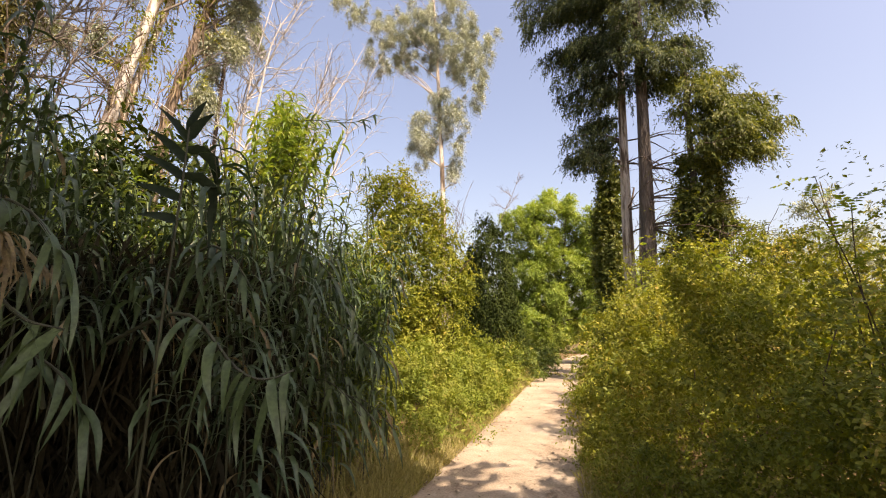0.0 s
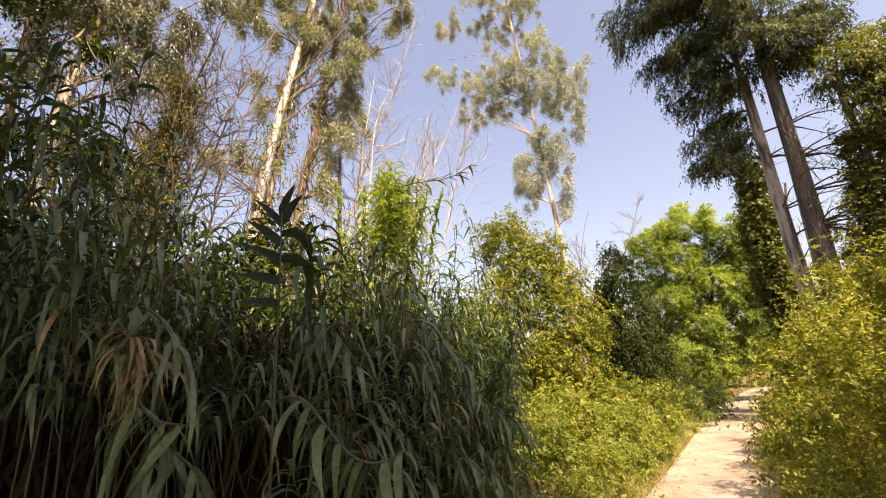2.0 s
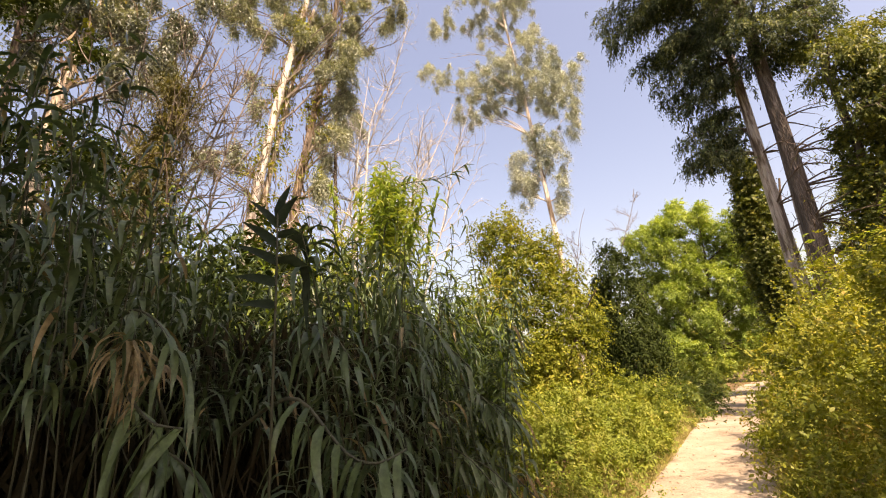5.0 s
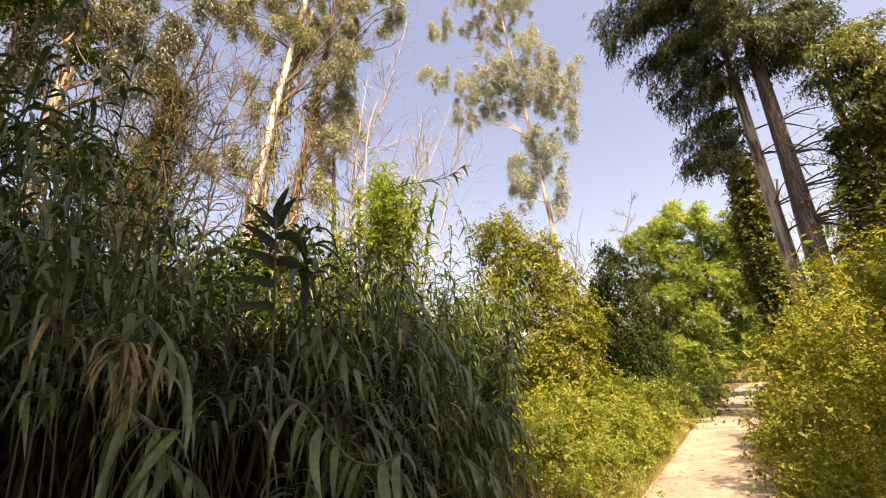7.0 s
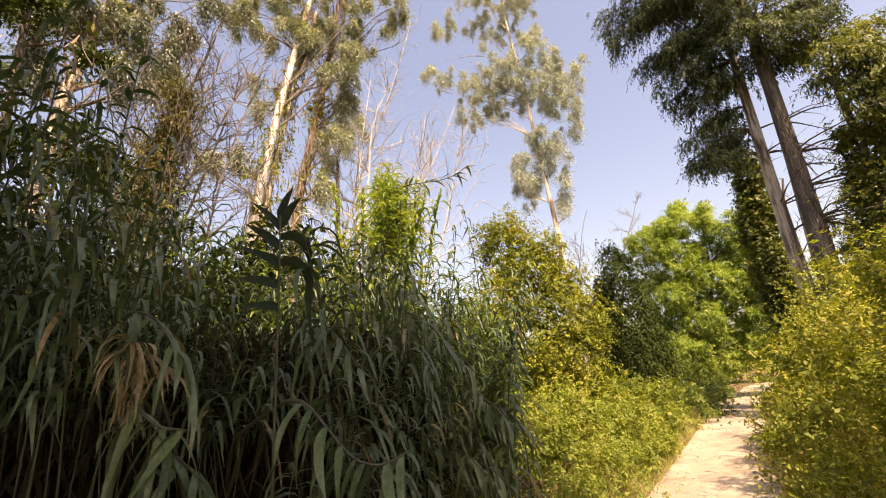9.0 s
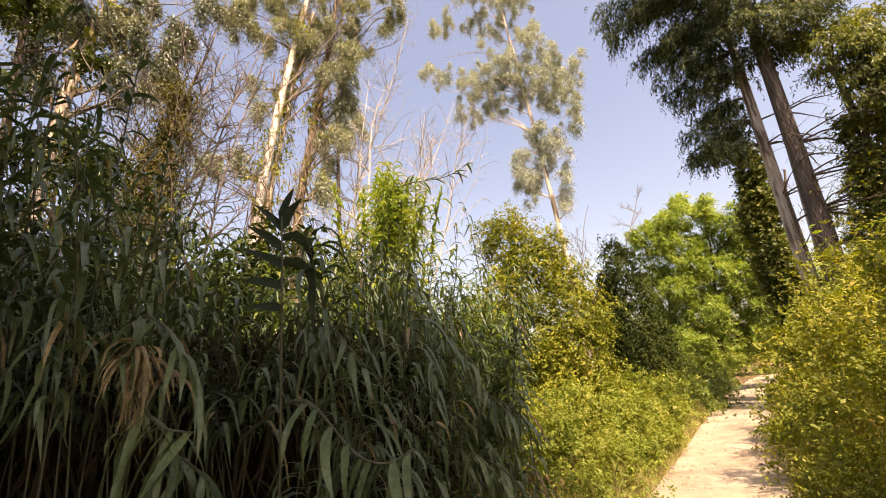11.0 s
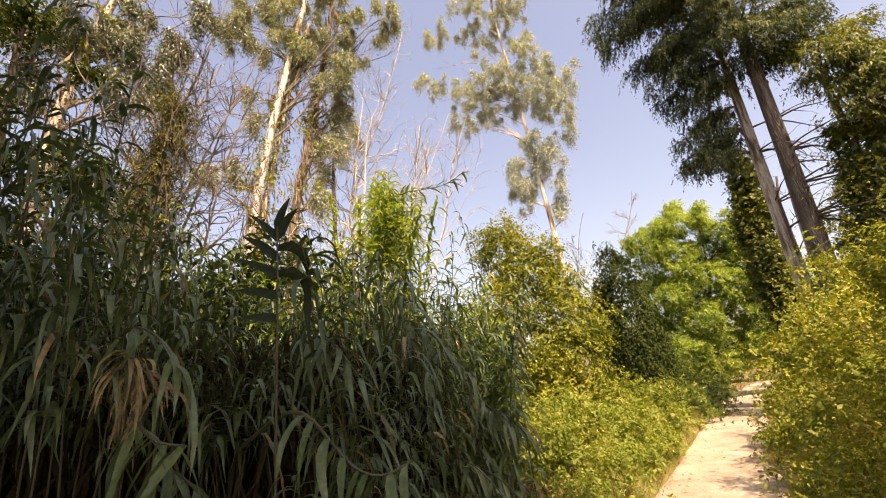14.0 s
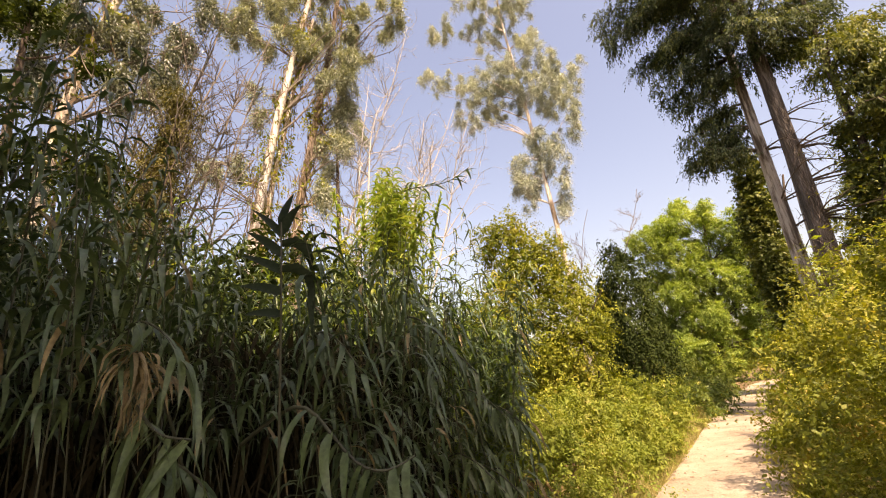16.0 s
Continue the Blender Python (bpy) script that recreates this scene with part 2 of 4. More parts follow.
def shoots(p, d, length, leaves, size, slim=0.5, full=True, droop=0.3, spread=1.0):
    """Leafy twigs: alternate leaves along short drooping shoots."""
    n = len(p)
    d = unit(d)
    length = length * rng.uniform(0.5, 1.3, n)
    side = unit(np.cross(d, ball(n)))
    k = np.tile(np.arange(leaves), n)
    i = np.repeat(np.arange(n), leaves)
    t = (k + rng.uniform(0.2, 1.0, len(k))) / leaves
    pos = p[i] + d[i] * (length[i] * t)[:, None]
    pos[:, 2] -= droop * length[i] * t ** 2
    s = side[i] * np.where(k % 2, 1, -1)[:, None]
    ld = unit(d[i] * 0.6 + s * spread + rng.normal(size=(len(k), 3)) * 0.45 - np.array([0, 0, droop]))
    nn = unit(np.array([0, 0, 1.0]) + d[i] * 0.5 + rng.normal(size=(len(k), 3)) * 0.38)
    L = np.broadcast_to(size, n)[i] * rng.uniform(0.55, 1.3, len(k)) * (1.15 - 0.5 * t)
    return leaf_arrays(pos, ld, nn, L, L * slim, full)


def tube(points, radii, sides=7):
    pts = np.asarray(points, float)
    rad = np.asarray(radii, float)
    tan = unit(np.gradient(pts, axis=0))
    ref = np.where(np.abs(tan[:, 2:]) > 0.9, np.array([[1.0, 0, 0]]), np.array([[0, 0, 1.0]]))
    a = unit(np.cross(tan, ref))
    for i in range(1, len(a)):
        a[i] = a[i - 1] - tan[i] * (a[i - 1] @ tan[i])
    a = unit(a)
    b = np.cross(tan, a)
    th = np.linspace(0, 2 * np.pi, sides, endpoint=False)
    v = pts[:, None] + rad[:, None, None] * (np.cos(th)[None, :, None] * a[:, None] + np.sin(th)[None, :, None] * b[:, None])
    i = np.arange(len(pts) - 1)[:, None] * sides
    j = np.arange(sides)[None]
    j2 = (j + 1) % sides
    f = np.stack([i + j, i + j2, i + sides + j2, i + sides + j], -1).reshape(-1, 4)
    return v.reshape(-1, 3), f


def bent(a, b, n=10, sag=0.0, jitter=0.03, seed=0):
    """A slightly crooked line from a to b."""
    r = np.random.default_rng(seed)
    a, b = np.asarray(a, float), np.asarray(b, float)
    t = np.linspace(0, 1, n)[:, None]
    p = a + (b - a) * t
    size = np.linalg.norm(b - a) * jitter
    for k in (1, 2, 3.3):
        ph = r.uniform(0, 6.28, 3)
        p = p + (np.sin(t * 3.1 * k + ph) - np.sin(ph)) * size / k * t * r.normal(size=3)
    p[:, 2] -= sag * 4 * (t * (1 - t))[:, 0]
    return p


def along(points, n):
    """A smooth line of n places through the given ones."""
    pts = np.array(points, float)
    u = np.concatenate([[0], np.cumsum(np.linalg.norm(np.diff(pts, axis=0), axis=1))])
    line = np.stack([np.interp(np.linspace(0, u[-1], n), u, pts[:, i]) for i in range(3)], 1)
    line[1:-1] = (line[:-2] + 2 * line[1:-1] + line[2:]) / 4
    return line


def taper(r0, r1, n):
    return r0 + (r1 - r0) * np.linspace(0, 1, n) ** 0.8


def blob_points(blobs, n, ground=0.05, rough=0.18, scale=1.3, seed=0, shell=0.35, near=0.0, inner=0.0, hole_scale=1.0, hole_level=-0.6):
    """Places and outward directions in the outer shell of a heap of uneven ellipsoids."""
    blobs = np.asarray(blobs, float)
    area = (blobs[:, 3] * blobs[:, 4] + blobs[:, 3] * blobs[:, 5] + blobs[:, 4] * blobs[:, 5])
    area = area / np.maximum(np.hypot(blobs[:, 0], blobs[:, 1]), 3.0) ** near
    pick = rng.choice(len(blobs), n, p=area / area.sum())
    u = ball(n)
    c, r = blobs[pick, :3], blobs[pick, 3:6]
    swell = 1 + rough * wobble(c + u * r, scale, seed) + rough * 0.6 * wobble(c + u * r, scale * 3, seed + 1)
    depth = 1 - inner - shell * rng.uniform(0, 1, n) ** 1.8
    p = c + u * r * (swell * depth)[:, None]
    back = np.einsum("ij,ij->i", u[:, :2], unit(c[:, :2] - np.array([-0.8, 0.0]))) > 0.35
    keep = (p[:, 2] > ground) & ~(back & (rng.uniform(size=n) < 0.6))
    keep &= wobble(p, 3.2 * hole_scale, seed + 5) + 0.5 * wobble(p, 7.0 * hole_scale, seed + 6) > hole_level + rng.uniform(-0.25, 0.25, n) if inner == 0 else True
    for k, bl in enumerate(blobs):
        q = (np.linalg.norm((p - bl[:3]) / bl[3:6], axis=1) < 0.72) & (pick != k)
        keep &= ~q
    return p[keep], unit(u / r)[keep]

# ---- ground ----


def sheet(name, xs, ys, height, material):
    X, Y = np.meshgrid(xs, ys, indexing="ij")
    v = np.stack([X, Y, height(X, Y)], -1).reshape(-1, 3)
    i = np.arange(len(xs) - 1)[:, None] * len(ys)
    j = np.arange(len(ys) - 1)[None]
    f = np.stack([i + j, i + len(ys) + j, i + len(ys) + j + 1, i + j + 1], -1).reshape(-1, 4)
    return quads(name, v, f, material, smooth=True)


def path_mid(y):
    return -0.88 + 0.06 * np.sin(y * 0.21 + 0.5) * np.clip((y - 2) / 20, 0, 1) + 0.0025 * np.clip(y - 16, 0, 99) ** 2


def lay_ground(X, Y):
    h = 0.05 * np.sin(X * 0.7 + 1) * np.sin(Y * 0.5) + 0.02 * np.sin(X * 2.3) * np.sin(Y * 1.9 + 1)
    off = np.abs(X - path_mid(Y))
    return np.where(off < 1.6, -0.03, np.minimum((off - 1.6) * 0.12, 0.12) + h * np.clip((off - 1.6), 0, 1) - 0.03)


edge = np.concatenate([[-1500, -500, -150, -60], np.linspace(-30, 30, 121), [60, 150, 500, 1500]])
tagged(sheet("ground", edge, edge, lay_ground, M_GROUND), "brown earth with leaf litter under the bushes", "ground", kind="structure")


def path_sheet():
    ys = np.linspace(-12, 40, 231)
    us = np.linspace(-1, 1, 15)
    U, Y = np.meshgrid(us, ys, indexing="ij")
    along = np.stack([np.sign(U).ravel() * 3, Y.ravel(), Y.ravel() * 0], 1)
    half = 0.93 + (0.09 * wobble(along, 0.9, 61) + 0.06 * wobble(along, 3.0, 62) + 0.04 * wobble(along, 8.0, 63)).reshape(Y.shape)
    X = path_mid(Y) + U * half
    Z = 0.005 - 0.03 * U ** 4 + 0.012 * np.sin(Y * 2.1 + U * 2) * np.cos(U * 3 + Y) - 0.015 * np.exp(-((np.abs(U) - 0.45) / 0.15) ** 2)
    v = np.stack([X, Y, Z], -1).reshape(-1, 3)
    i = np.arange(14)[:, None] * 231
    j = np.arange(230)[None]
    f = np.stack([i + j, i + 231 + j, i + 232 + j, i + j + 1], -1).reshape(-1, 4)
    return quads("path", v, f, M_PATH, smooth=True)


tagged(path_sheet(), "pale sandy earth footpath with faint wheel ruts", "path", kind="structure")

# ---- trees and shrubs ----


def lumps_on(blobs, n, radius, near, seed):
    """Many small masses seated on the outside of larger ones."""
    p, u = blob_points(blobs, n, 0.1, 0.12, 1.3, seed, 0.22, near, 0.0, 1.0, -9.0)
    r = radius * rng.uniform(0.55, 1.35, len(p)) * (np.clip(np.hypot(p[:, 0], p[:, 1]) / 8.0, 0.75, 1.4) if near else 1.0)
    return np.concatenate([p - u * (r * 0.35)[:, None], np.stack([r, r, r * 0.85], 1)], 1)


def leafy_thing(name, label, category, blobs, count, per, length, size, mat, slim=0.55, full=False, droop=0.3,
                rough=0.18, scale=1.3, seed=0, shell=0.35, stems=6, stem_r=0.03, outward=0.8, ground=0.05, group="", bark=None, near=0.0, fill=0.5, holes=1.0, sprigs=0.06, lumps=0, lump_r=0.35):
    """A shrub or clothed trunk: woody stems inside and a crown of leafy shoots over uneven masses."""
    ob = thing(name, (0, 0, 0), label, category, group)
    parts = []

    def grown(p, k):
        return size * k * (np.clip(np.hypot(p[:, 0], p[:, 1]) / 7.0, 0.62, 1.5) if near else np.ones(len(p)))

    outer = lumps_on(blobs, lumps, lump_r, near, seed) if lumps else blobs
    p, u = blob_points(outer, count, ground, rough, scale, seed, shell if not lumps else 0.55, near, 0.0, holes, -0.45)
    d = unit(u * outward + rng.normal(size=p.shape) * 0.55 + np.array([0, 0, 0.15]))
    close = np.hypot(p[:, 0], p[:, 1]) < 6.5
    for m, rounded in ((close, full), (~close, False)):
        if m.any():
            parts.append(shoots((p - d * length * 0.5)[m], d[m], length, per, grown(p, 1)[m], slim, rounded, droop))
    p, u = blob_points(blobs, int(count * fill), ground, rough, scale, seed, 0.3, near, 0.30 if lumps else 0.25)
    parts.append(shoots(p, unit(u + rng.normal(size=p.shape)), length, per, grown(p, 1.4), slim, False, droop))
    p, u = blob_points(blobs, int(count * sprigs), ground, rough, scale, seed, 0.1, near)
    p, u = p[p[:, 2] > 0.7], u[p[:, 2] > 0.7]
    d = unit(u * 0.7 + rng.normal(size=p.shape) * 0.4 + np.array([0, 0, 0.7]))
    parts.append(shoots(p, d, length * 1.7, per + 3, grown(p, 0.9), slim, False, droop * 1.4))
    stuff(quads("foliage", *merge(parts), mat, ob))
    bl = np.asarray(blobs, float)
    for k in range(stems):
        b = bl[k % len(bl)]
        foot = np.array([b[0] + rng.normal() * 0.2, b[1] + rng.normal() * 0.2, -0.05])
        tip = b[:3] + ball(1)[0] * b[3:6] * 0.45
        tip[2] = max(tip[2], 0.3)
        line = bent(foot, tip, 9, jitter=0.08, seed=seed * 31 + k)
        quads("stem", *tube(line, taper(stem_r, stem_r * 0.25, 9), 5), bark or M_BARK_DARK, ob, smooth=True)
    return ob


# bramble bank along the far side of the path
right_blobs = []
for y, x0, top in ((2.4, 2.8, 2.45), (3.8, 2.05, 2.7), (5.2, 1.8, 2.5), (6.8, 1.6, 2.4), (8.4, 1.65, 2.5), (10.2, 1.85, 2.5), (11.8, 1.95, 2.7), (14.6, 2.0, 2.5), (17, 2.05, 2.6), (19.6, 1.8, 2.6), (22.5, 1.9, 3.0)):
    right_blobs.append((x0 + 0.15, y, top * 0.42, 1.75, 1.35, top * 0.58))
    right_blobs.append((x0 + 1.9, y + 0.4, top * 0.5, 1.6, 1.5, min(top, 2.6) * 0.6))
    right_blobs.append((max(x0, 1.62) - (0.95 if y < 9 else 0.82), y + 0.5, 0.35, 0.95, 1.0, 0.75))
right_blobs.append((1.75, 11.5, 2.7, 0.6, 0.8, 0.7))
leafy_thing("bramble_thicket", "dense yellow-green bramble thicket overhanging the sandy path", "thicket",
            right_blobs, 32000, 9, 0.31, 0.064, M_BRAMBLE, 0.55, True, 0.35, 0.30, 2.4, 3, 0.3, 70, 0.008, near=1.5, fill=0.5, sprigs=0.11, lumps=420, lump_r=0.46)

# low hedge on the reeds' side
left_blobs = []
for y, x0, top in ((5.2, -3.0, 1.15), (6.2, -2.9, 1.35), (7.4, -2.9, 1.4), (8.8, -3.0, 1.35), (10.3, -3.0, 1.4), (12.0, -3.0, 1.45), (14.0, -2.9, 1.5), (16.5, -2.7, 1.7)):
    left_blobs.append((x0, y, top * 0.4, 1.15, 1.0, top * 0.6))
    left_blobs.append((x0 - 1.4, y + 0.3, top * 0.5, 1.2, 1.1, top * 0.7))
    left_blobs.append((x0 + 0.7, y + 0.4, 0.2, 0.7, 0.8, 0.55))
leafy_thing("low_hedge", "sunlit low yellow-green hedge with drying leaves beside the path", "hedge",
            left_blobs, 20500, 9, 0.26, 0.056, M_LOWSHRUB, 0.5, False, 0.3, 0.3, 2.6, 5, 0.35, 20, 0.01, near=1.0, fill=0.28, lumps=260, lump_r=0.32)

end_blobs = []
for x, y, top in ((-2.75, 16.2, 1.45), (-2.6, 18.5, 1.6), (-2.9, 20.5, 2.2), (-2.7, 22.5, 1.8), (-2.4, 25.5, 1.9), (2.6, 27.0, 2.4), (3.9, 30.0, 3.0), (-2.2, 30.0, 2.2), (0.3, 40.0, 2.6), (-3.6, 23.5, 3.0), (-5.5, 19.0, 3.4), (-6.5, 15.5, 3.0), (-7.5, 12.0, 2.8), (-5.6, 8.6, 2.2)):
    end_blobs.append((x, y, top * 0.42, 1.3, 1.2, top * 0.6))
    end_blobs.append((x + 0.7, y - 0.4, top * 0.3, 0.9, 0.9, top * 0.45))
leafy_thing("green_bush", "dark green rounded bushes crowding the path's far end", "bush",
            end_blobs, 6500, 8, 0.32, 0.10, M_ENDBUSH, 0.5, False, 0.35, 0.3, 1.6, 6, 0.4, 16, 0.015, lumps=160, lump_r=0.4)

# vine-covered stump
c = at(-22.3, 11.0)
leafy_thing("vine_covered_tree", "tree stump wholly covered in yellow-green climbing vine", "tree",
            [(c[0], c[1], 1.2, 1.5, 1.4, 1.6), (c[0] - 0.1, c[1], 2.8, 1.35, 1.2, 1.5), (c[0] + 0.25, c[1], 4.2, 0.95, 0.9, 1.3), (c[0] - 0.45, c[1], 5.0, 0.75, 0.7, 1.0),
             (c[0] + 0.9, c[1] + 0.2, 3.2, 0.6, 0.6, 1.3), (c[0] - 1.1, c[1], 2.2, 0.8, 0.8, 1.4), (c[0] - 1.9, c[1] + 0.2, 2.4, 0.8, 0.8, 1.5)],
            12500, 9, 0.36, 0.076, M_IVY, 0.6, False, 0.6, 0.36, 1.7, 8, 0.4, 8, 0.05, lumps=150, lump_r=0.52, fill=0.4, sprigs=0.12)

# dark ivy column
c = at(-11.2, 16.0)
leafy_thing("ivy_column", "dark ivy-clad dead trunk standing like a column", "tree",
            [(c[0], c[1], 1.4, 1.05, 1.0, 1.8), (c[0], c[1], 3.4, 0.9, 0.9, 1.7), (c[0] + 0.1, c[1], 4.8, 0.55, 0.55, 1.2), (c[0] - 0.8, c[1] + 0.6, 3.6, 0.6, 0.6, 1.6)],
            4600, 9, 0.45, 0.095, M_DARKIVY, 0.5, False, 1.2, 0.34, 1.5, 9, 0.4, 5, 0.12)


def clumped(crown, per, size, seed, tall=1.0):
    """Breaks the masses of a crown into many small clumps with gaps between."""
    r = np.random.default_rng(seed)
    out = []
    for b in crown:
        m = max(3, int(per * (b[3] * b[4] * b[5]) ** 0.6))
        u = unit(r.normal(size=(m, 3))) * r.uniform(0.25, 1.0, (m, 1)) ** 0.6
        for q in u:
            z = size * r.uniform(0.6, 1.35)
            out.append((b[0] + q[0] * b[3], b[1] + q[1] * b[4], b[2] + q[2] * b[5], z / tall, z / tall, z * 0.85 * tall))
    return out


def broad_tree(name, label, foot, height, crown, count, per, length, size, mat, bark, r0, slim=0.4, droop=0.3, lean=(0, 0), full=False,
               rough=0.25, scale=0.9, seed=0, shell=0.6, limbs=14, hang=0.0, group="", bare=0.25, outward=0.7, clump=0.0, dense=4.5, spine=None, r_top=0.12, limb_bark=None):
    """A tapered trunk, limbs that reach into the masses of the crown, and the leafy crown."""
    ob = thing(name, (0, 0, 0), label, "tree", group)
    top = np.array([foot[0] + lean[0], foot[1] + lean[1], height])
    line = bent((foot[0], foot[1], -0.1), top, 22, jitter=0.012, seed=seed)
    if spine is not None:
        line = along([np.array((foot[0], foot[1], -0.1))] + spine, 22)
        height = line[-1][2]
    quads("trunk", *tube(line, taper(r0, r0 * r_top, 22), 12), bark, ob, smooth=True)
    cr = np.asarray(crown, float)
    for k in range(limbs):
        b = cr[k % len(cr)]
        tip = b[:3] + ball(1)[0] * b[3:6] * 0.7
        f0 = np.clip((tip[2] - np.linalg.norm(tip[:2] - top[:2]) * 0.7) / height, bare, 0.96)
        start = line[int(np.argmin(np.abs(line[:, 2] - f0 * height)))]
        rr = r0 * (1 - f0) * 0.30 + 0.015
        ln = bent(start, tip, 10, sag=-0.05 * np.linalg.norm(tip - start), jitter=0.07, seed=seed * 17 + k)
        parts = [tube(ln, taper(rr, 0.008, 10), 5)]
        for q in range(5):
            s2 = ln[rng.integers(3, 9)]
            t2 = s2 + ball(1)[0] * 0.35 * b[3:6].mean() + (tip - start) * 0.15
            parts.append(tube(bent(s2, t2, 6, jitter=0.1, seed=seed * 17 + k * 7 + q), taper(rr * 0.35, 0.005, 6), 4))
        quads("limb", *merge(parts), limb_bark or bark, ob, smooth=True)
    if clump:
        crown = clumped(crown, dense, clump, seed, 1.0 + 0.6 * hang)
    p, u = blob_points(crown, count, 0.1, rough, scale, seed, shell)
    d = unit(u * outward + rng.normal(size=p.shape) * 0.6 - np.array([0, 0, hang]))
    v, f = shoots(p - d * length * 0.4, d, length, per, size, slim, full, droop)
    stuff(quads("crown", v, f, mat, ob))
    return ob


# acacia that closes the path
ACACIA = [(-6.6, 0, 8.5, 1.06, 1.11), (-3.8, 0, 9.0, 1.04, 0.96), (-0.9, 0, 8.8, 1.19, 0.87), (1.4, 0, 7.9, 1.15, 1.02), (3.4, 0, 6.7, 1.10, 1.16), (-5.6, 0, 6.8, 1.39, 1.33), (-1.5, 0, 6.7, 1.63, 1.40), (1.5, 0, 5.2, 1.38, 1.45), (3.9, 0, 4.7, 0.85, 1.23), (-4.9, 0, 4.6, 1.46, 1.41), (-1.5, 0, 3.8, 1.56, 1.35), (-6.5, 0, 2.7, 1.32, 1.21), (-3.6, 0, 2.0, 1.39, 1.05), (1.0, 0, 2.8, 1.18, 1.40), (2.9, 0, 2.6, 0.68, 1.21), (-7.5, 0, 5.4, 0.78, 1.26), (-7.1, 0, 3.7, 0.85, 1.19), (-8.8, 0, 2.8, 0.73, 1.01)]
broad_tree("acacia_tree", "bright green feathery acacia tree at the end of the path", at(-4.0, 26), 9.0,
           [(*at(a, 26 + dd, z), r, r * 0.9, rz) for a, dd, z, r, rz in ACACIA],
           33000, 13, 0.5, 0.14, M_ACACIA, M_BARK_DARK, 0.16, 0.42, 0.3, lean=(1.7, 0), seed=12, shell=0.6, limbs=24, rough=0.3, scale=1.4, clump=0.55, dense=9)

# slender eucalyptus
SLENDER = [(-23.4, 0, 20.6, 1.87, 1.65), (-17.4, 0, 21.8, 2.04, 0.98), (-13.1, 0, 19.8, 1.61, 1.35), (-12.7, 0, 17.0, 0.90, 1.63), (-19.9, 0, 19.5, 1.46, 1.34), (-15.5, 0, 18.9, 1.61, 1.31), (-26.1, 0, 18.4, 0.81, 0.85), (-22.7, 0, 18.7, 0.91, 0.96), (-18.7, 0, 13.8, 1.16, 1.08), (-21.3, 0, 14.6, 0.49, 0.51), (-15.6, 0, 13.9, 0.88, 1.60), (-20.3, 0, 12.7, 0.95, 1.21), (-15.4, 0, 11.4, 0.53, 1.31), (-16.4, 0, 15.5, 1.04, 0.91), (-28.3, 0, 25.6, 0.95, 1.00), (-23.0, 0, 26.3, 1.58, 0.83), (-17.6, 0, 26.1, 1.75, 0.98), (-15.4, 0, 23.8, 0.75, 0.79), (-30.8, 0, 21.7, 1.14, 0.80), (-21.4, 0, 24.1, 0.77, 0.61), (-20.7, 0, 29.5, 2.84, 1.28), (-14.6, 0, 28.4, 1.57, 1.24)]
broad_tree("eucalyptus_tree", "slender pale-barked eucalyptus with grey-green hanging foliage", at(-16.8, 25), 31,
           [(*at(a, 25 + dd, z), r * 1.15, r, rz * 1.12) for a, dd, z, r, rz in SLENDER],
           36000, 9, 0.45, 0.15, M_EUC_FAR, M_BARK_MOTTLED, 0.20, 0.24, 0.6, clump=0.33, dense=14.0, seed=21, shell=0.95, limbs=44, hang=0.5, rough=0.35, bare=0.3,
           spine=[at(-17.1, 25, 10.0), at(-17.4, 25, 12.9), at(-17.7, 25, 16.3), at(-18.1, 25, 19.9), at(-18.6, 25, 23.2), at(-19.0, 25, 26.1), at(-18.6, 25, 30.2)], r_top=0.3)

# group of old eucalypts behind the reeds
def old_eucalyptus(foot, spine, r0, crown, d, count, seed, label, strips=450, bark=None, size=0.165, leaf=None, clump=0.30, climb=1.0, r_top=0.35):
    cr = [(*at(a, d + dd, z), rx, rx, rz) for a, dd, z, rx, rz in crown]
    ob = broad_tree("eucalyptus_tree", label, foot, spine[-1][2], cr, count, 8, 0.45, size, leaf or M_EUC, bark or M_BARK_MOTTLED, r0, 0.22, 0.6, clump=clump, dense=11.0,
                    seed=seed, shell=0.95, limbs=30, hang=0.7, rough=0.35, bare=0.2, group="old eucalypts behind the reeds", spine=spine, r_top=r_top, limb_bark=M_BARK_TWIG)
    # loose bark and dead twigs hanging on the trunk
    r = np.random.default_rng(seed)
    line = along([np.array((foot[0], foot[1], 0.0))] + spine, 40)

    def on_trunk(lo, hi, n):
        q = r.uniform(lo, hi, n) * 39
        return np.stack([np.interp(q, np.arange(40), line[:, i]) for i in range(3)], 1)

    if strips:
        p = on_trunk(0.12, 0.98, strips)
        wide = r0 * 0.8 + 0.5 * (r.uniform(size=strips) ** 3)
        ang = r.uniform(0, 6.28, strips)
        p = p + np.stack([np.cos(ang) * wide, np.sin(ang) * wide, r.normal(size=strips) * 0.2], 1)
        dd = unit(np.stack([r.normal(size=strips) * 0.25, r.normal(size=strips) * 0.25, -np.ones(strips)], 1))
        L = r.uniform(0.25, 0.9, strips)
        stuff(quads("loose_bark", *leaf_arrays(p, dd, ball(strips), L, L * 0.05 + 0.01, False), M_EUC_DRY, ob))
    # tufts of young yellow-green leaves on the trunk
    m = int(46 * climb)
    if m:
        c = on_trunk(0.25, 0.9, m) + r.normal(size=(m, 3)) * (r0 * 0.9)
        p = np.repeat(c, 7, axis=0) + r.normal(size=(m * 7, 3)) * 0.16
        stuff(quads("young_foliage", *shoots(p, ball(m * 7) + np.array([0, 0, -0.4]), 0.35, 7, 0.13, 0.5, False, 0.5), M_IVY, ob))
    return ob



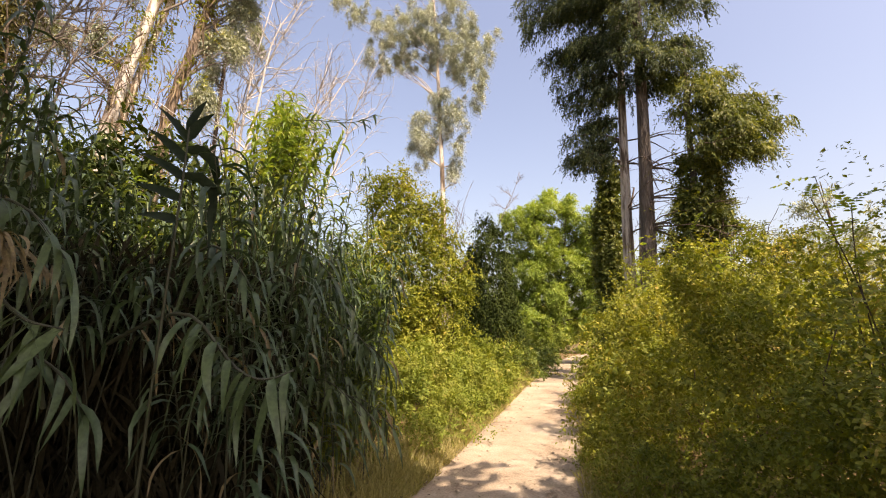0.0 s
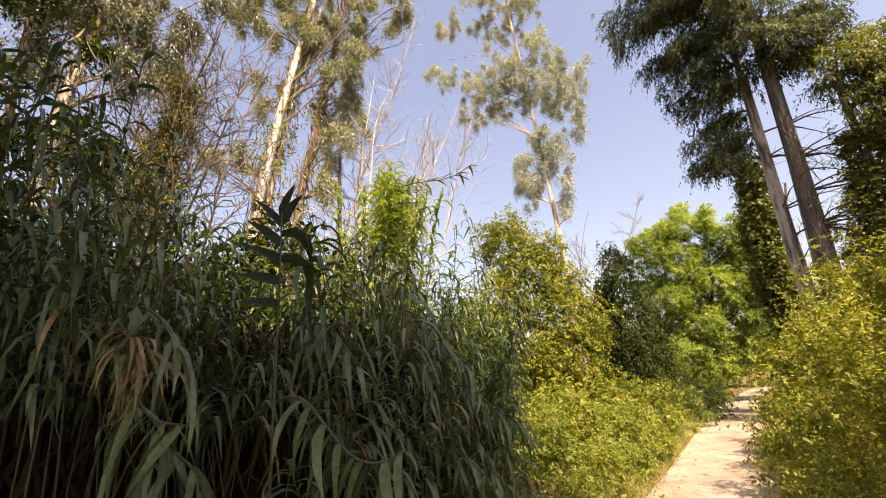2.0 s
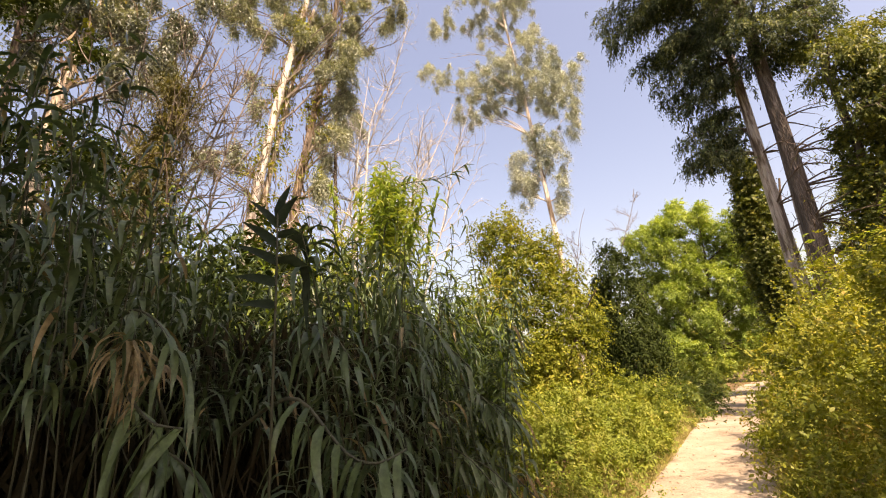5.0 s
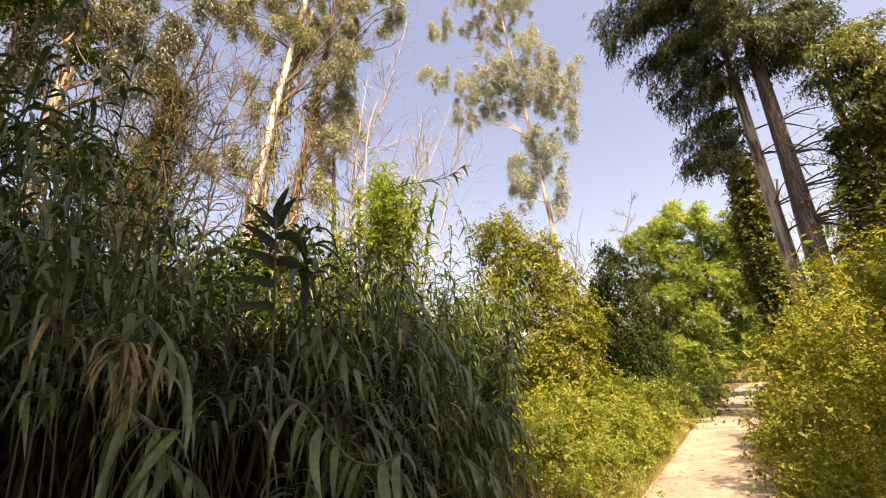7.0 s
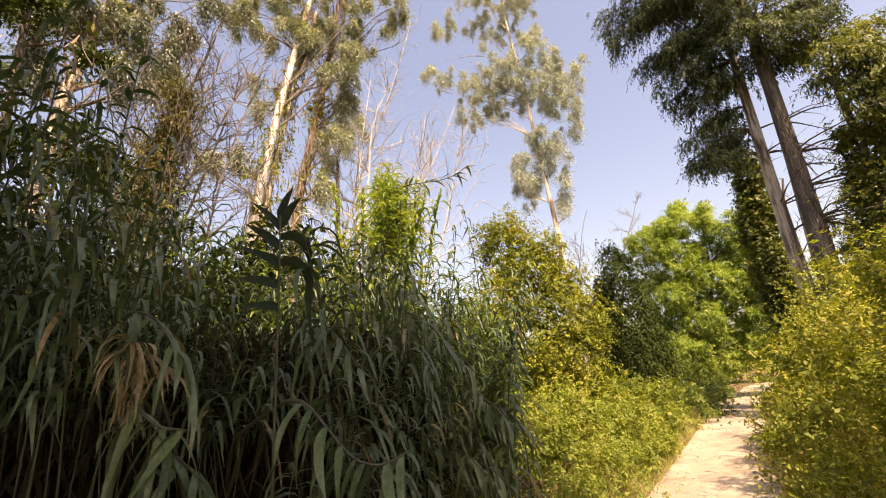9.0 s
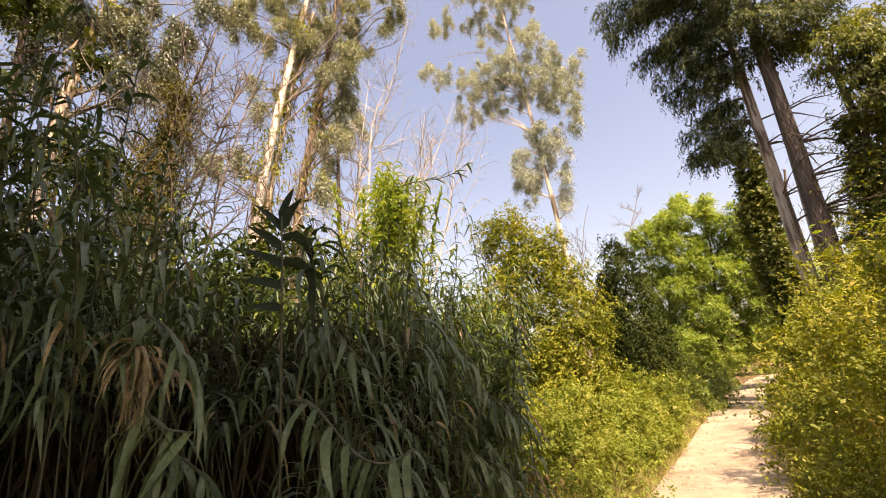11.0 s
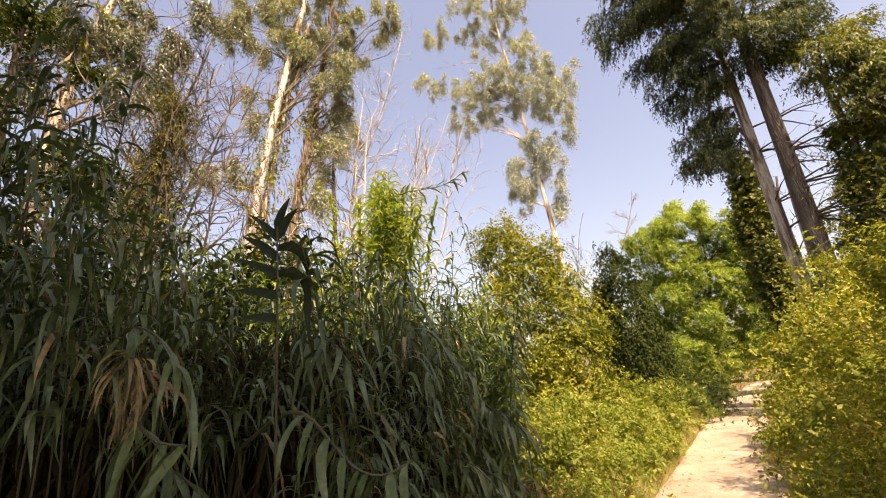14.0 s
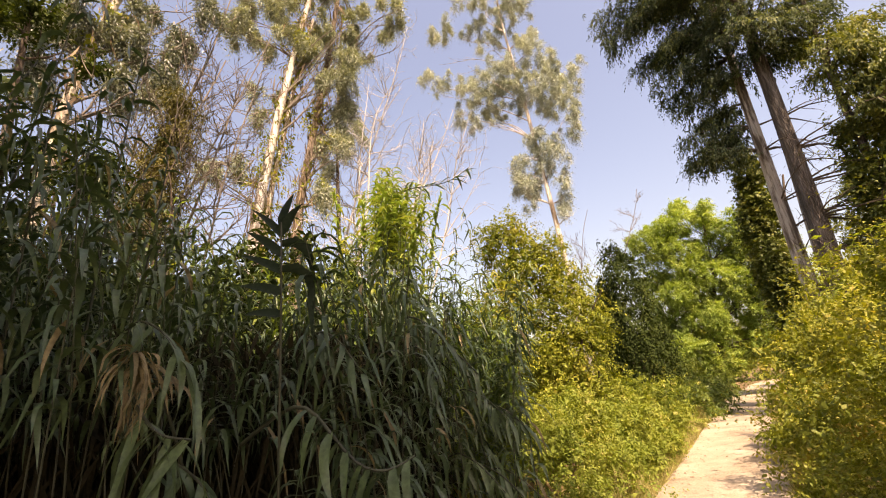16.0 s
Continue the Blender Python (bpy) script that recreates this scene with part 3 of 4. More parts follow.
old_eucalyptus(at(-57.8, 14), [at(-57.2, 14, 7.1), at(-55.7, 14, 9.3), at(-53.7, 14, 12.1), at(-50.9, 14, 15.2), at(-48.2, 14, 18.5)], 0.24,
               [(-48.8, 0, 15.6, 0.87, 0.91), (-52.2, 0, 16.0, 0.86, 0.68), (-45.4, 0, 15.1, 0.70, 1.03), (-43.0, 0, 13.8, 0.60, 0.90), (-46.4, 0, 13.5, 0.63, 0.89), (-50.5, 0, 14.2, 0.63, 0.66), (-55.4, 0, 14.7, 0.62, 0.55), (-59.3, 0, 15.0, 0.69, 0.64), (-41.7, 0, 16.0, 0.78, 0.71), (-37.1, 0, 16.3, 0.68, 0.52), (-61.6, 0, 15.3, 0.61, 0.47), (-56.4, 0, 17.1, 1.51, 0.68), (-45.1, 0, 18.0, 1.84, 0.97)], 14, 12000, 31, "old eucalyptus with peeling cream and brown bark")
old_eucalyptus(at(-56.8, 14.3), [at(-56.1, 14.3, 7.2), at(-54.7, 14.3, 9.3), at(-53.1, 14.3, 11.4), at(-51.5, 14.3, 13.6), at(-48.8, 14.3, 16.4)], 0.15,
               [(-53.7, 0, 12.5, 0.33, 0.43), (-55.9, 0, 11.7, 0.32, 0.42), (-59.2, 0, 9.4, 0.48, 0.31), (-61.8, 0, 9.4, 0.44, 0.23), (-63.1, 0, 9.2, 0.36, 0.26), (-57.1, 0, 12.6, 0.28, 0.38)], 14.3, 1100, 35, "slim cream eucalyptus trunk with pale peeling bark", strips=300, bark=M_BARK_PALE)
old_eucalyptus(at(-52.8, 14.6), [at(-52.0, 14.6, 7.8), at(-50.3, 14.6, 10.0), at(-48.6, 14.6, 12.4), at(-46.3, 14.6, 15.4), at(-44.1, 14.6, 19.1)], 0.22,
               [(-45.7, 0, 12.5, 0.43, 0.90), (-43.6, 0, 12.8, 0.35, 0.87), (-47.5, 0, 10.7, 0.33, 0.87), (-45.1, 0, 11.2, 0.29, 0.88), (-41.1, 0, 15.2, 0.46, 0.72), (-47.7, 0, 8.9, 0.28, 0.46), (-36.4, 0, 16.2, 0.65, 0.34)], 14.6, 2800, 32, "old eucalyptus with shaggy brown hanging bark", strips=1000, bark=M_BARK_SHAGGY)
old_eucalyptus(at(-46.6, 19), [at(-46.4, 19, 10.2), at(-46.1, 19, 13.5), at(-45.7, 19, 16.1), at(-44.9, 19, 19.2), at(-44.1, 19, 22.3)], 0.13,
               [(-46.8, 0, 12.0, 0.42, 0.94), (-44.8, 0, 13.2, 0.38, 0.97), (-42.7, 0, 13.8, 0.38, 0.87), (-48.0, 0, 12.3, 0.26, 0.72), (-43.3, 0, 15.1, 0.34, 0.88)], 19, 1500, 33, "thin dark-stemmed eucalyptus among the old ones", strips=100, bark=M_BARK_DARK, climb=0)
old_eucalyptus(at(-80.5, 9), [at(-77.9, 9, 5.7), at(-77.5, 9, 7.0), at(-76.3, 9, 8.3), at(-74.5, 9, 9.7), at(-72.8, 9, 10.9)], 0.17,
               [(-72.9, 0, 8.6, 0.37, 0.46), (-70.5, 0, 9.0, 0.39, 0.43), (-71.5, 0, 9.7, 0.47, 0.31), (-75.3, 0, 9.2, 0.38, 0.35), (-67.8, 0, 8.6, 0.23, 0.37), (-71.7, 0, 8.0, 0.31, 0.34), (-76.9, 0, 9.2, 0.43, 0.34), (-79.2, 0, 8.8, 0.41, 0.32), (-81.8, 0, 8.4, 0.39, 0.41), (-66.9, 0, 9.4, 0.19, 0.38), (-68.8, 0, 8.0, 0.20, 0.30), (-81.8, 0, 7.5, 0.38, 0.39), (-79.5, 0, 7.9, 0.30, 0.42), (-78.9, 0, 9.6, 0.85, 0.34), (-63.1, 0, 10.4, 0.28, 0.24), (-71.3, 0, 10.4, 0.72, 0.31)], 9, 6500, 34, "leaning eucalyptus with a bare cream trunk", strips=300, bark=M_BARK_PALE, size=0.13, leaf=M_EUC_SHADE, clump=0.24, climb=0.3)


def dead_tree(az, d, height, az1, r0, seed, base=0.35, bark=M_BARK_DEAD, label="bare bleached dead tree with fine upswept branches"):
    ob = thing("dead_tree", (0, 0, 0), label, "tree", "bare dead trees")
    foot, head = at(az, d), at(az1, d, height)
    line = bent((foot[0], foot[1], -0.1), head, 16, jitter=0.03, seed=seed)
    quads("trunk", *tube(line, taper(r0, 0.012, 16), 7), bark, ob, smooth=True)
    r = np.random.default_rng(seed)
    for k in range(26):
        f0 = r.uniform(base, 0.97)
        s = line[int(f0 * 15)]
        ang = r.uniform(0, 6.28)
        ln = (1.15 - f0) * height * 0.32 * r.uniform(0.5, 1.2)
        t = s + np.array([math.cos(ang) * ln * 0.75, math.sin(ang) * ln * 0.75, ln * r.uniform(0.3, 1.0)])
        b = bent(s, t, 8, jitter=0.09, seed=seed * 50 + k)
        rr = r0 * (1 - f0) * 0.5 + 0.011
        parts = [tube(b, taper(rr, 0.006, 8), 4)]
        for q in range(6):
            s2 = b[r.integers(2, 8)]
            t2 = s2 + (t - s) * r.uniform(0.2, 0.4) + r.normal(size=3) * ln * 0.16
            parts.append(tube(bent(s2, t2, 6, sag=-0.05 * ln, jitter=0.12, seed=seed * 50 + k * 9 + q), taper(rr * 0.5, 0.005, 6), 3))
        quads("branch", *merge(parts), bark, ob, smooth=True)
    return ob


for spec in ((-52.7, 16, 15.1, -33.0, 0.1, 41, 0.45),
             (-55.7, 17, 15.0, -31.9, 0.09, 42, 0.45),
             (-45.7, 17, 16.4, -40.4, 0.09, 43, 0.4),
             (-45.0, 17, 13.4, -29.9, 0.09, 44, 0.4),
             (-51.9, 18, 12.9, -25.2, 0.08, 47, 0.4),
             (-40.7, 18, 14.7, -23.6, 0.07, 48, 0.45),
             (-52.0, 18, 19.0, -37.4, 0.09, 49, 0.45),
             (-21.1, 24, 10.1, -12.9, 0.035, 45, 0.35, M_BARK_TWIG, "grey-brown leafless tree with tangled fine twigs"),
             (-15.9, 24, 10.1, -8.2, 0.035, 51, 0.35, M_BARK_TWIG, "grey-brown leafless tree with tangled fine twigs"),
             (-71.9, 11, 10.0, -59.7, 0.06, 46, 0.5, M_BARK_TWIG, "grey-brown leafless tree with tangled fine twigs"),
             (-67.7, 12, 11.7, -57.6, 0.06, 52, 0.5, M_BARK_TWIG, "grey-brown leafless tree with tangled fine twigs"),
             (-75.3, 11, 8.7, -61.1, 0.05, 53, 0.5, M_BARK_TWIG, "grey-brown leafless tree with tangled fine twigs")):
    dead_tree(*spec)

# ---- conifers ----


def conifer(foot, head, r0, label, tiers, count, seed, dead=0, bark=M_BARK_CON, leaf=None, tips=(), depth=15.0, rise=0.22):
    """A tall trunk with drooping boughs of hanging needle sprays; tiers: bearing from the trunk, height, reach, drop."""
    ob = thing("conifer", (0, 0, 0), label, "tree", "tall conifers")
    line = bent((foot[0], foot[1], -0.1), head, 24, jitter=0.006, seed=seed)
    quads("trunk", *tube(line, taper(r0, 0.05, 24), 16), bark, ob, smooth=True)
    r = np.random.default_rng(seed)
    P, Dd = [], []
    H = head[2]
    spans = []
    for ang, z, reach, drop in tiers:
        s = line[min(22, int(z / H * 23))]
        spans.append((s, s + np.array([math.cos(ang) * reach, math.sin(ang) * reach, -drop])))
    for a, z, dd in tips:  # boughs that end at given bearings and heights
        t = at(a, depth + dd, z)
        lift = rise * np.linalg.norm(t[:2] - line[int(min(22, z / H * 23))][:2])
        spans.append((line[min(23, int((z + lift) / H * 23))], t))
    for s, t in spans:
        reach = np.linalg.norm(t[:2] - s[:2]) + 0.2
        b = bent(s, t, 10, sag=-0.10 * reach, jitter=0.05, seed=int(r.integers(1 << 30)))
        quads("bough", *tube(b, taper(0.03 + 0.010 * reach, 0.010, 10), 5), M_BARK_DARK, ob, smooth=True)
        m = int(count * reach)
        q = r.uniform(0.12, 1.0, m) ** 0.8
        base = np.stack([np.interp(q * 9, np.arange(10), b[:, i]) for i in range(3)], 1)
        out = unit(t - s)
        side = unit(np.cross(out, (0, 0, 1.0)))
        wide = (0.30 + 0.16 * reach) * (1.1 - 0.6 * q)
        off = r.normal(size=m) * wide * 0.6
        base = base + side * off[:, None] + r.normal(size=(m, 3)) * 0.10
        base[:, 2] -= np.abs(off) * 0.35
        P.append(base)
        Dd.append(unit(out * 0.7 + side * (np.sign(off) * 0.5)[:, None] + np.array([0, 0, -0.75]) + r.normal(size=(m, 3)) * 0.3))
    P, Dd = np.concatenate(P), np.concatenate(Dd)
    v, f = shoots(P, Dd, 0.40, 12, 0.145, 0.30, False, 0.55, 0.5)
    stuff(quads("needles", v, f, leaf or M_CONIFER, ob))
    if dead:
        for k in range(dead):
            z = r.uniform(2.5, min(9.0, 0.5 * H))
            s = line[int(z / H * 23)]
            ang = r.uniform(-1.3, 1.7)
            ln = r.uniform(0.8, 2.4)
            t = s + np.array([math.cos(ang) * ln, math.sin(ang) * ln, r.uniform(-0.8, 0.3)])
            b = bent(s, t, 8, sag=-0.15, jitter=0.06, seed=seed * 70 + k)
            parts = [tube(b, taper(0.035, 0.006, 8), 4)]
            for q in range(4):
                s2 = b[r.integers(2, 8)]
                parts.append(tube(bent(s2, s2 + (t - s) * 0.25 + r.normal(size=3) * 0.3, 5, jitter=0.1, seed=k * 5 + q), taper(0.012, 0.003, 5), 3))
            quads("dead_branch", *merge(parts), M_BARK_DARK, ob, smooth=True)
    return ob


def ring(z0, z1, n, reach, seed, drop=0.35, lo=0.0, hi=6.28):
    r = np.random.default_rng(seed)
    return [(r.uniform(lo, hi), z, reach * r.uniform(0.6, 1.15), reach * drop * r.uniform(0.5, 1.4)) for z in np.linspace(z0, z1, n)]


con_foot, con_head = at(7.75, 15.0), at(12.2, 15.0)
conifer((con_foot[0], con_foot[1]), (con_head[0], con_head[1], 23), 0.30, "tall conifer with a straight grey-brown trunk and drooping boughs",
        ring(14.5, 17.5, 14, 2.6, 52) + ring(17, 22.5, 24, 2.2, 53), 52, 54, 34, tips=[(16.2, 10.6, 0.0), (14.7, 10.5, -0.8), (14.6, 11.3, 0.5), (11.9, 10.5, -1.0), (12.0, 9.9, 0.5), (8.4, 11.7, -1.2), (8.6, 10.7, -1.4), (7.2, 12.3, -1.4), (5.4, 11.8, 0.6), (10.2, 10.6, -1.5), (9.3, 12.6, -1.0), (11.6, 11.4, -1.3), (5.5, 13.2, 1.0), (13.6, 11.6, -0.6), (16.3, 11.3, 0.6), (8.0, 10.2, -0.4), (5.7, 10.2, 1.0), (13.3, 10.5, 1.0)], depth=15.0)
con_foot, con_head = at(6.05, 15.6), at(6.75, 15.6)
conifer((con_foot[0], con_foot[1]), (con_head[0], con_head[1], 19), 0.24, "slimmer conifer with a bare patchy trunk and long hanging boughs",
        ring(15, 18.5, 12, 1.8, 57), 70, 58, 12, tips=[(-5.1, 14.8, 0.0), (-5.1, 13.9, 0.5), (-4.3, 13.0, -0.5), (-2.7, 12.1, 0.3), (-3.1, 13.4, -1.0), (-0.9, 11.3, 0.0), (-0.9, 12.5, 1.0), (0.0, 10.5, 0.5), (0.5, 11.8, -1.0), (0.5, 9.7, 0.0), (1.7, 9.3, 0.6), (1.8, 10.7, -1.0), (3.4, 10.0, -1.0), (4.2, 11.2, 1.0), (-0.4, 8.0, 0.0), (0.7, 7.7, 0.5), (2.0, 7.7, -0.5), (0.8, 8.6, -0.3), (3.5, 8.5, 0.6), (2.9, 9.1, 0.2), (-1.5, 14.4, 0.8), (0.8, 13.8, -0.8), (2.6, 12.7, 1.2), (-2.9, 15.5, 0.0), (0.1, 15.5, 1.0), (3.6, 13.8, -1.2), (4.3, 12.4, 0.0), (5.5, 11.0, -1.3), (7.5, 11.8, -1.2)], depth=15.6, bark=M_BARK_PATCHY)
con_foot, con_head = at(6.8, 16.4), at(10.5, 16.4)
conifer((con_foot[0], con_foot[1]), (con_head[0], con_head[1], 20), 0.10, "thin conifer trunk standing between the larger two",
        ring(13.5, 19, 12, 1.8, 59), 56, 60, 5, bark=M_BARK_PATCHY)

# ivy-clad conifer beside the tall ones
con_foot, con_head = at(13.4, 15.0), at(14.6, 15.0)
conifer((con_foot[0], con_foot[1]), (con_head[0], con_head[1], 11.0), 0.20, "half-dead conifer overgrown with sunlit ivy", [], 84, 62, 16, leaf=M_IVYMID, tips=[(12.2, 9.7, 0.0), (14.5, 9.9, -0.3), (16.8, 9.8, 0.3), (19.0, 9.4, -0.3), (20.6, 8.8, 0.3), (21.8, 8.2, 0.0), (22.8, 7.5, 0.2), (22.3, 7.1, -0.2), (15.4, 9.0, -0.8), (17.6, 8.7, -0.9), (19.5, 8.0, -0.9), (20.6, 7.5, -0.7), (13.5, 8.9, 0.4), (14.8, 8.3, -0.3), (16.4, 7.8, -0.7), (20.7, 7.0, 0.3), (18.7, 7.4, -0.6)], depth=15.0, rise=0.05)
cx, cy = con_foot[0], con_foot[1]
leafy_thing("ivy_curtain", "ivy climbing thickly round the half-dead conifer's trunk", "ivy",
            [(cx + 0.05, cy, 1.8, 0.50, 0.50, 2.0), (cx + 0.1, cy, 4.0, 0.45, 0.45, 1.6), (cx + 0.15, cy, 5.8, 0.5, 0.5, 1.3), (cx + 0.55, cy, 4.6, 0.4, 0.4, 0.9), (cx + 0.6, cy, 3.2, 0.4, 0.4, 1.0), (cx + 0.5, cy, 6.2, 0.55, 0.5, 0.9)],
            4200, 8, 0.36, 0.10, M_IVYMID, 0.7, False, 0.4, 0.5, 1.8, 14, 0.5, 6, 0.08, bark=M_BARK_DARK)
c = at(4.1, 19.0)
cx, cy = c[0], c[1]
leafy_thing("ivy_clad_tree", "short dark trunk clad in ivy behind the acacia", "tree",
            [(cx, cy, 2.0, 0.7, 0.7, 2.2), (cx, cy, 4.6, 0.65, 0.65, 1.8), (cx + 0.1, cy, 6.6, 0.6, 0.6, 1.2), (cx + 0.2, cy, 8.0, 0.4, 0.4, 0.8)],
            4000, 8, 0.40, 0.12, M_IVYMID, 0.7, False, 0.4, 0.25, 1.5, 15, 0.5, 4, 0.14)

# vine-hung tree behind the reeds, and bare brown trees leaning over it
VINE = [(-69.1, 0, 4.8, 0.29, 0.40), (-68.6, 0, 5.4, 0.33, 0.41), (-67.8, 0, 6.1, 0.35, 0.43), (-66.8, 0, 6.9, 0.32, 0.42), (-66.1, 0, 7.5, 0.26, 0.30)]
leafy_thing("vine_hung_tree", "small leaning tree hung with olive and brown vine", "tree",
            [(*at(a, 8.5 + dd, z), r, r, rz) for a, dd, z, r, rz in VINE],
            3000, 8, 0.55, 0.085, M_VINE_DRY, 0.22, False, 1.0, 0.5, 2.0, 16, 0.8, 24, 0.03, fill=0.25, sprigs=0.2)
for spec in ((-76.0, 8.6, 8.6, -62.3, 0.05, 71, 0.45, M_BARK_TWIG, "grey-brown leafless tree with tangled fine twigs"),
             (-76.4, 9.2, 10.1, -59.2, 0.05, 72, 0.5, M_BARK_TWIG, "grey-brown leafless tree with tangled fine twigs"),
             (-81.3, 9.6, 11.1, -56.3, 0.045, 73, 0.55, M_BARK_TWIG, "grey-brown leafless tree with tangled fine twigs"),
             (-74.9, 8.4, 8.0, -65.2, 0.04, 74, 0.5, M_BARK_TWIG, "grey-brown leafless tree with tangled fine twigs"),
             (-79.2, 10.5, 11.5, -53.8, 0.045, 75, 0.55, M_BARK_TWIG, "grey-brown leafless tree with tangled fine twigs")):
    dead_tree(*spec)

# backlit foliage: the dark leaf material puts its shade into the colour
c = at(-82, 7.5)
broad_tree("shady_tree", "leafy tree standing among the reeds, coloured dark for its shade", c, 9.0,
           [(*at(-84, 7.5, 4.2), 1.1, 1.1, 1.5), (*at(-80, 7.5, 4.9), 0.9, 0.9, 1.2), (*at(-88, 7.5, 6.4), 1.4, 1.4, 1.7), (*at(-82, 7.8, 7.4), 1.0, 1.0, 1.0), (*at(-76, 8.0, 3.6), 0.9, 0.9, 1.2), (*at(-94, 7.5, 4.5), 1.6, 1.6, 2.5)],
           5200, 8, 0.5, 0.12, M_DARKIVY, M_BARK_DARK, 0.14, 0.4, 0.4, seed=91, shell=0.9, limbs=20, clump=0.4)
c = at(25.5, 27)
broad_tree("distant_tree", "small grey-green tree beyond the brambles", c, 9.0, [(c[0], c[1], 6.5, 1.8, 1.8, 2.2), (c[0] + 2, c[1], 5.0, 1.8, 1.8, 2.0), (c[0] - 1.6, c[1], 4.6, 1.5, 1.5, 1.8)],
           2600, 8, 0.6, 0.22, M_EUC, M_BARK_DARK, 0.15, 0.3, 0.4, seed=92, shell=0.9, limbs=14, clump=0.6)

c = at(12.5, 22)
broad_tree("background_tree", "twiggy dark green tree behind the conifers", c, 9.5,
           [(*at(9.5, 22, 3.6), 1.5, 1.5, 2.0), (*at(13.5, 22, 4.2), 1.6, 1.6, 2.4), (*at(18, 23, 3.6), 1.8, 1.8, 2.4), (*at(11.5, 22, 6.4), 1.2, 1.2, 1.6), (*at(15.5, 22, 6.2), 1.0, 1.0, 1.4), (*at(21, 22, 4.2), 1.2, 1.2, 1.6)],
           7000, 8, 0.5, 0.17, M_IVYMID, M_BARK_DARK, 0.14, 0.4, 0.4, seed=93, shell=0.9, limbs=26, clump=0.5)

# filler added behind the reeds; its dark leaves stand for shaded gaps
leafy_thing("dark_filler_foliage", "added dark filler foliage closing the back of the reed brake", "undergrowth",
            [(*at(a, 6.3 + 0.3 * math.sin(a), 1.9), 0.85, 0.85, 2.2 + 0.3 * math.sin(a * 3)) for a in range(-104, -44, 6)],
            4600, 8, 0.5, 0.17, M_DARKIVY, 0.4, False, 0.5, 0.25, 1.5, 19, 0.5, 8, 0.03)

# far scrub that closes the view
far = []
r_far = np.random.default_rng(77)
for a in np.arange(-100, 101, 5.0):
    d = r_far.uniform(30, 44)
    h = r_far.uniform(3.5, 7.0)
    far.append((*at(a + r_far.uniform(-2, 2), d, h * 0.45), 2.6, 2.6, h * 0.6))
leafy_thing("far_scrub", "distant belt of green scrub and low trees", "scrub", far, 4500, 8, 1.0, 0.55, M_BRAMBLE, 0.5, False, 0.3, 0.25, 0.6, 18, 0.5, 20, 0.08)

# unseen overhanging trees, added behind the walker to shade the near reeds
def shade_tree(x, y, crown, seed):
    broad_tree("unseen_shade_tree", "unseen leafy tree added to shade the near reeds and path", np.array([x, y, 0]), crown[0][2] + 1.5,
               crown, 5200, 9, 0.9, 0.36, M_DARKIVY, M_BARK_DARK, 0.25, 0.6, 0.3, seed=seed, shell=0.9, limbs=18, group="trees behind the path")


# added crowns, set where they block sun and sky from the foreground
shade_tree(5.6, -3.0, [(2.4, -0.6, 7.6, 2.4, 1.8, 1.2), (2.0, 0.9, 7.4, 1.5, 1.2, 0.8), (5.8, -1.1, 7.5, 2.4, 2.0, 1.3), (-0.3, -1.7, 8.3, 2.4, 1.9, 1.1), (4.2, -2.6, 8.5, 2.6, 2.0, 1.3), (1.6, -2.5, 8.4, 1.8, 1.5, 1.0), (4.2, 0.0, 7.4, 1.3, 1.0, 0.8), (5.9, 0.3, 7.5, 2.0, 1.4, 1.0), (-2.1, -2.9, 9.0, 2.4, 2.0, 1.1)], 81)
shade_tree(3.2, -6.2, [(1.6, -4.4, 9.5, 2.6, 2.2, 1.3), (-1.4, -5.1, 9.5, 2.4, 2.2, 1.3), (4.6, -5.1, 9.0, 2.4, 2.2, 1.5)], 82)

# ---- giant reeds ----


def blade(length, width, lift, hang, twist, seed, seg=6, bend=1.5, roll=0.0):
    """One strap leaf from the origin along +x, rising and then hanging; folded along its midrib."""
    r = np.random.default_rng(seed)
    s = np.linspace(0, 1, seg + 1)
    ang = np.radians(lift + (hang - lift) * np.clip(s * bend, 0, 1) ** 0.9)
    step = length / seg
    x = np.concatenate([[0], np.cumsum(np.cos(ang[:-1]) * step)])
    z = np.concatenate([[0], np.cumsum(np.sin(ang[:-1]) * step)])
    y = 0.06 * length * np.sin(s * 2.5 + r.uniform(0, 6)) * s
    mid = np.stack([x, y, z], 1)
    tan = unit(np.gradient(mid, axis=0))
    side = unit(np.cross(tan, (0, 0, 1.0)) + np.array([0, 1e-3, 0]))
    nor = np.cross(side, tan)
    rolls = np.radians(twist) * s + np.radians(roll)
    sd = side * np.cos(rolls)[:, None] + nor * np.sin(rolls)[:, None]
    nr = np.cross(sd, tan)
    w = width * 0.5 * np.minimum(1, 0.55 + 3 * s) * np.clip(1 - s ** 2.2, 0.015, 1)
    v = np.stack([mid + sd * w[:, None] + nr * (w * 0.25)[:, None], mid, mid - sd * w[:, None] + nr * (w * 0.25)[:, None]], 1).reshape(-1, 3)
    i = np.arange(seg)[:, None] * 3
    f = np.concatenate([np.stack([i, i + 3, i + 4, i + 1], -1), np.stack([i + 1, i + 4, i + 5, i + 2], -1)]).reshape(-1, 4)
    return v, f


BLADES = []
for k in range(18):
    r = np.random.default_rng(900 + k)
    BLADES.append(blade(r.uniform(0.24, 0.46), r.uniform(0.027, 0.046), r.uniform(0, 55), r.uniform(-89, -62), r.uniform(-60, 60), k, bend=r.uniform(1.4, 2.6)))
YOUNG = []
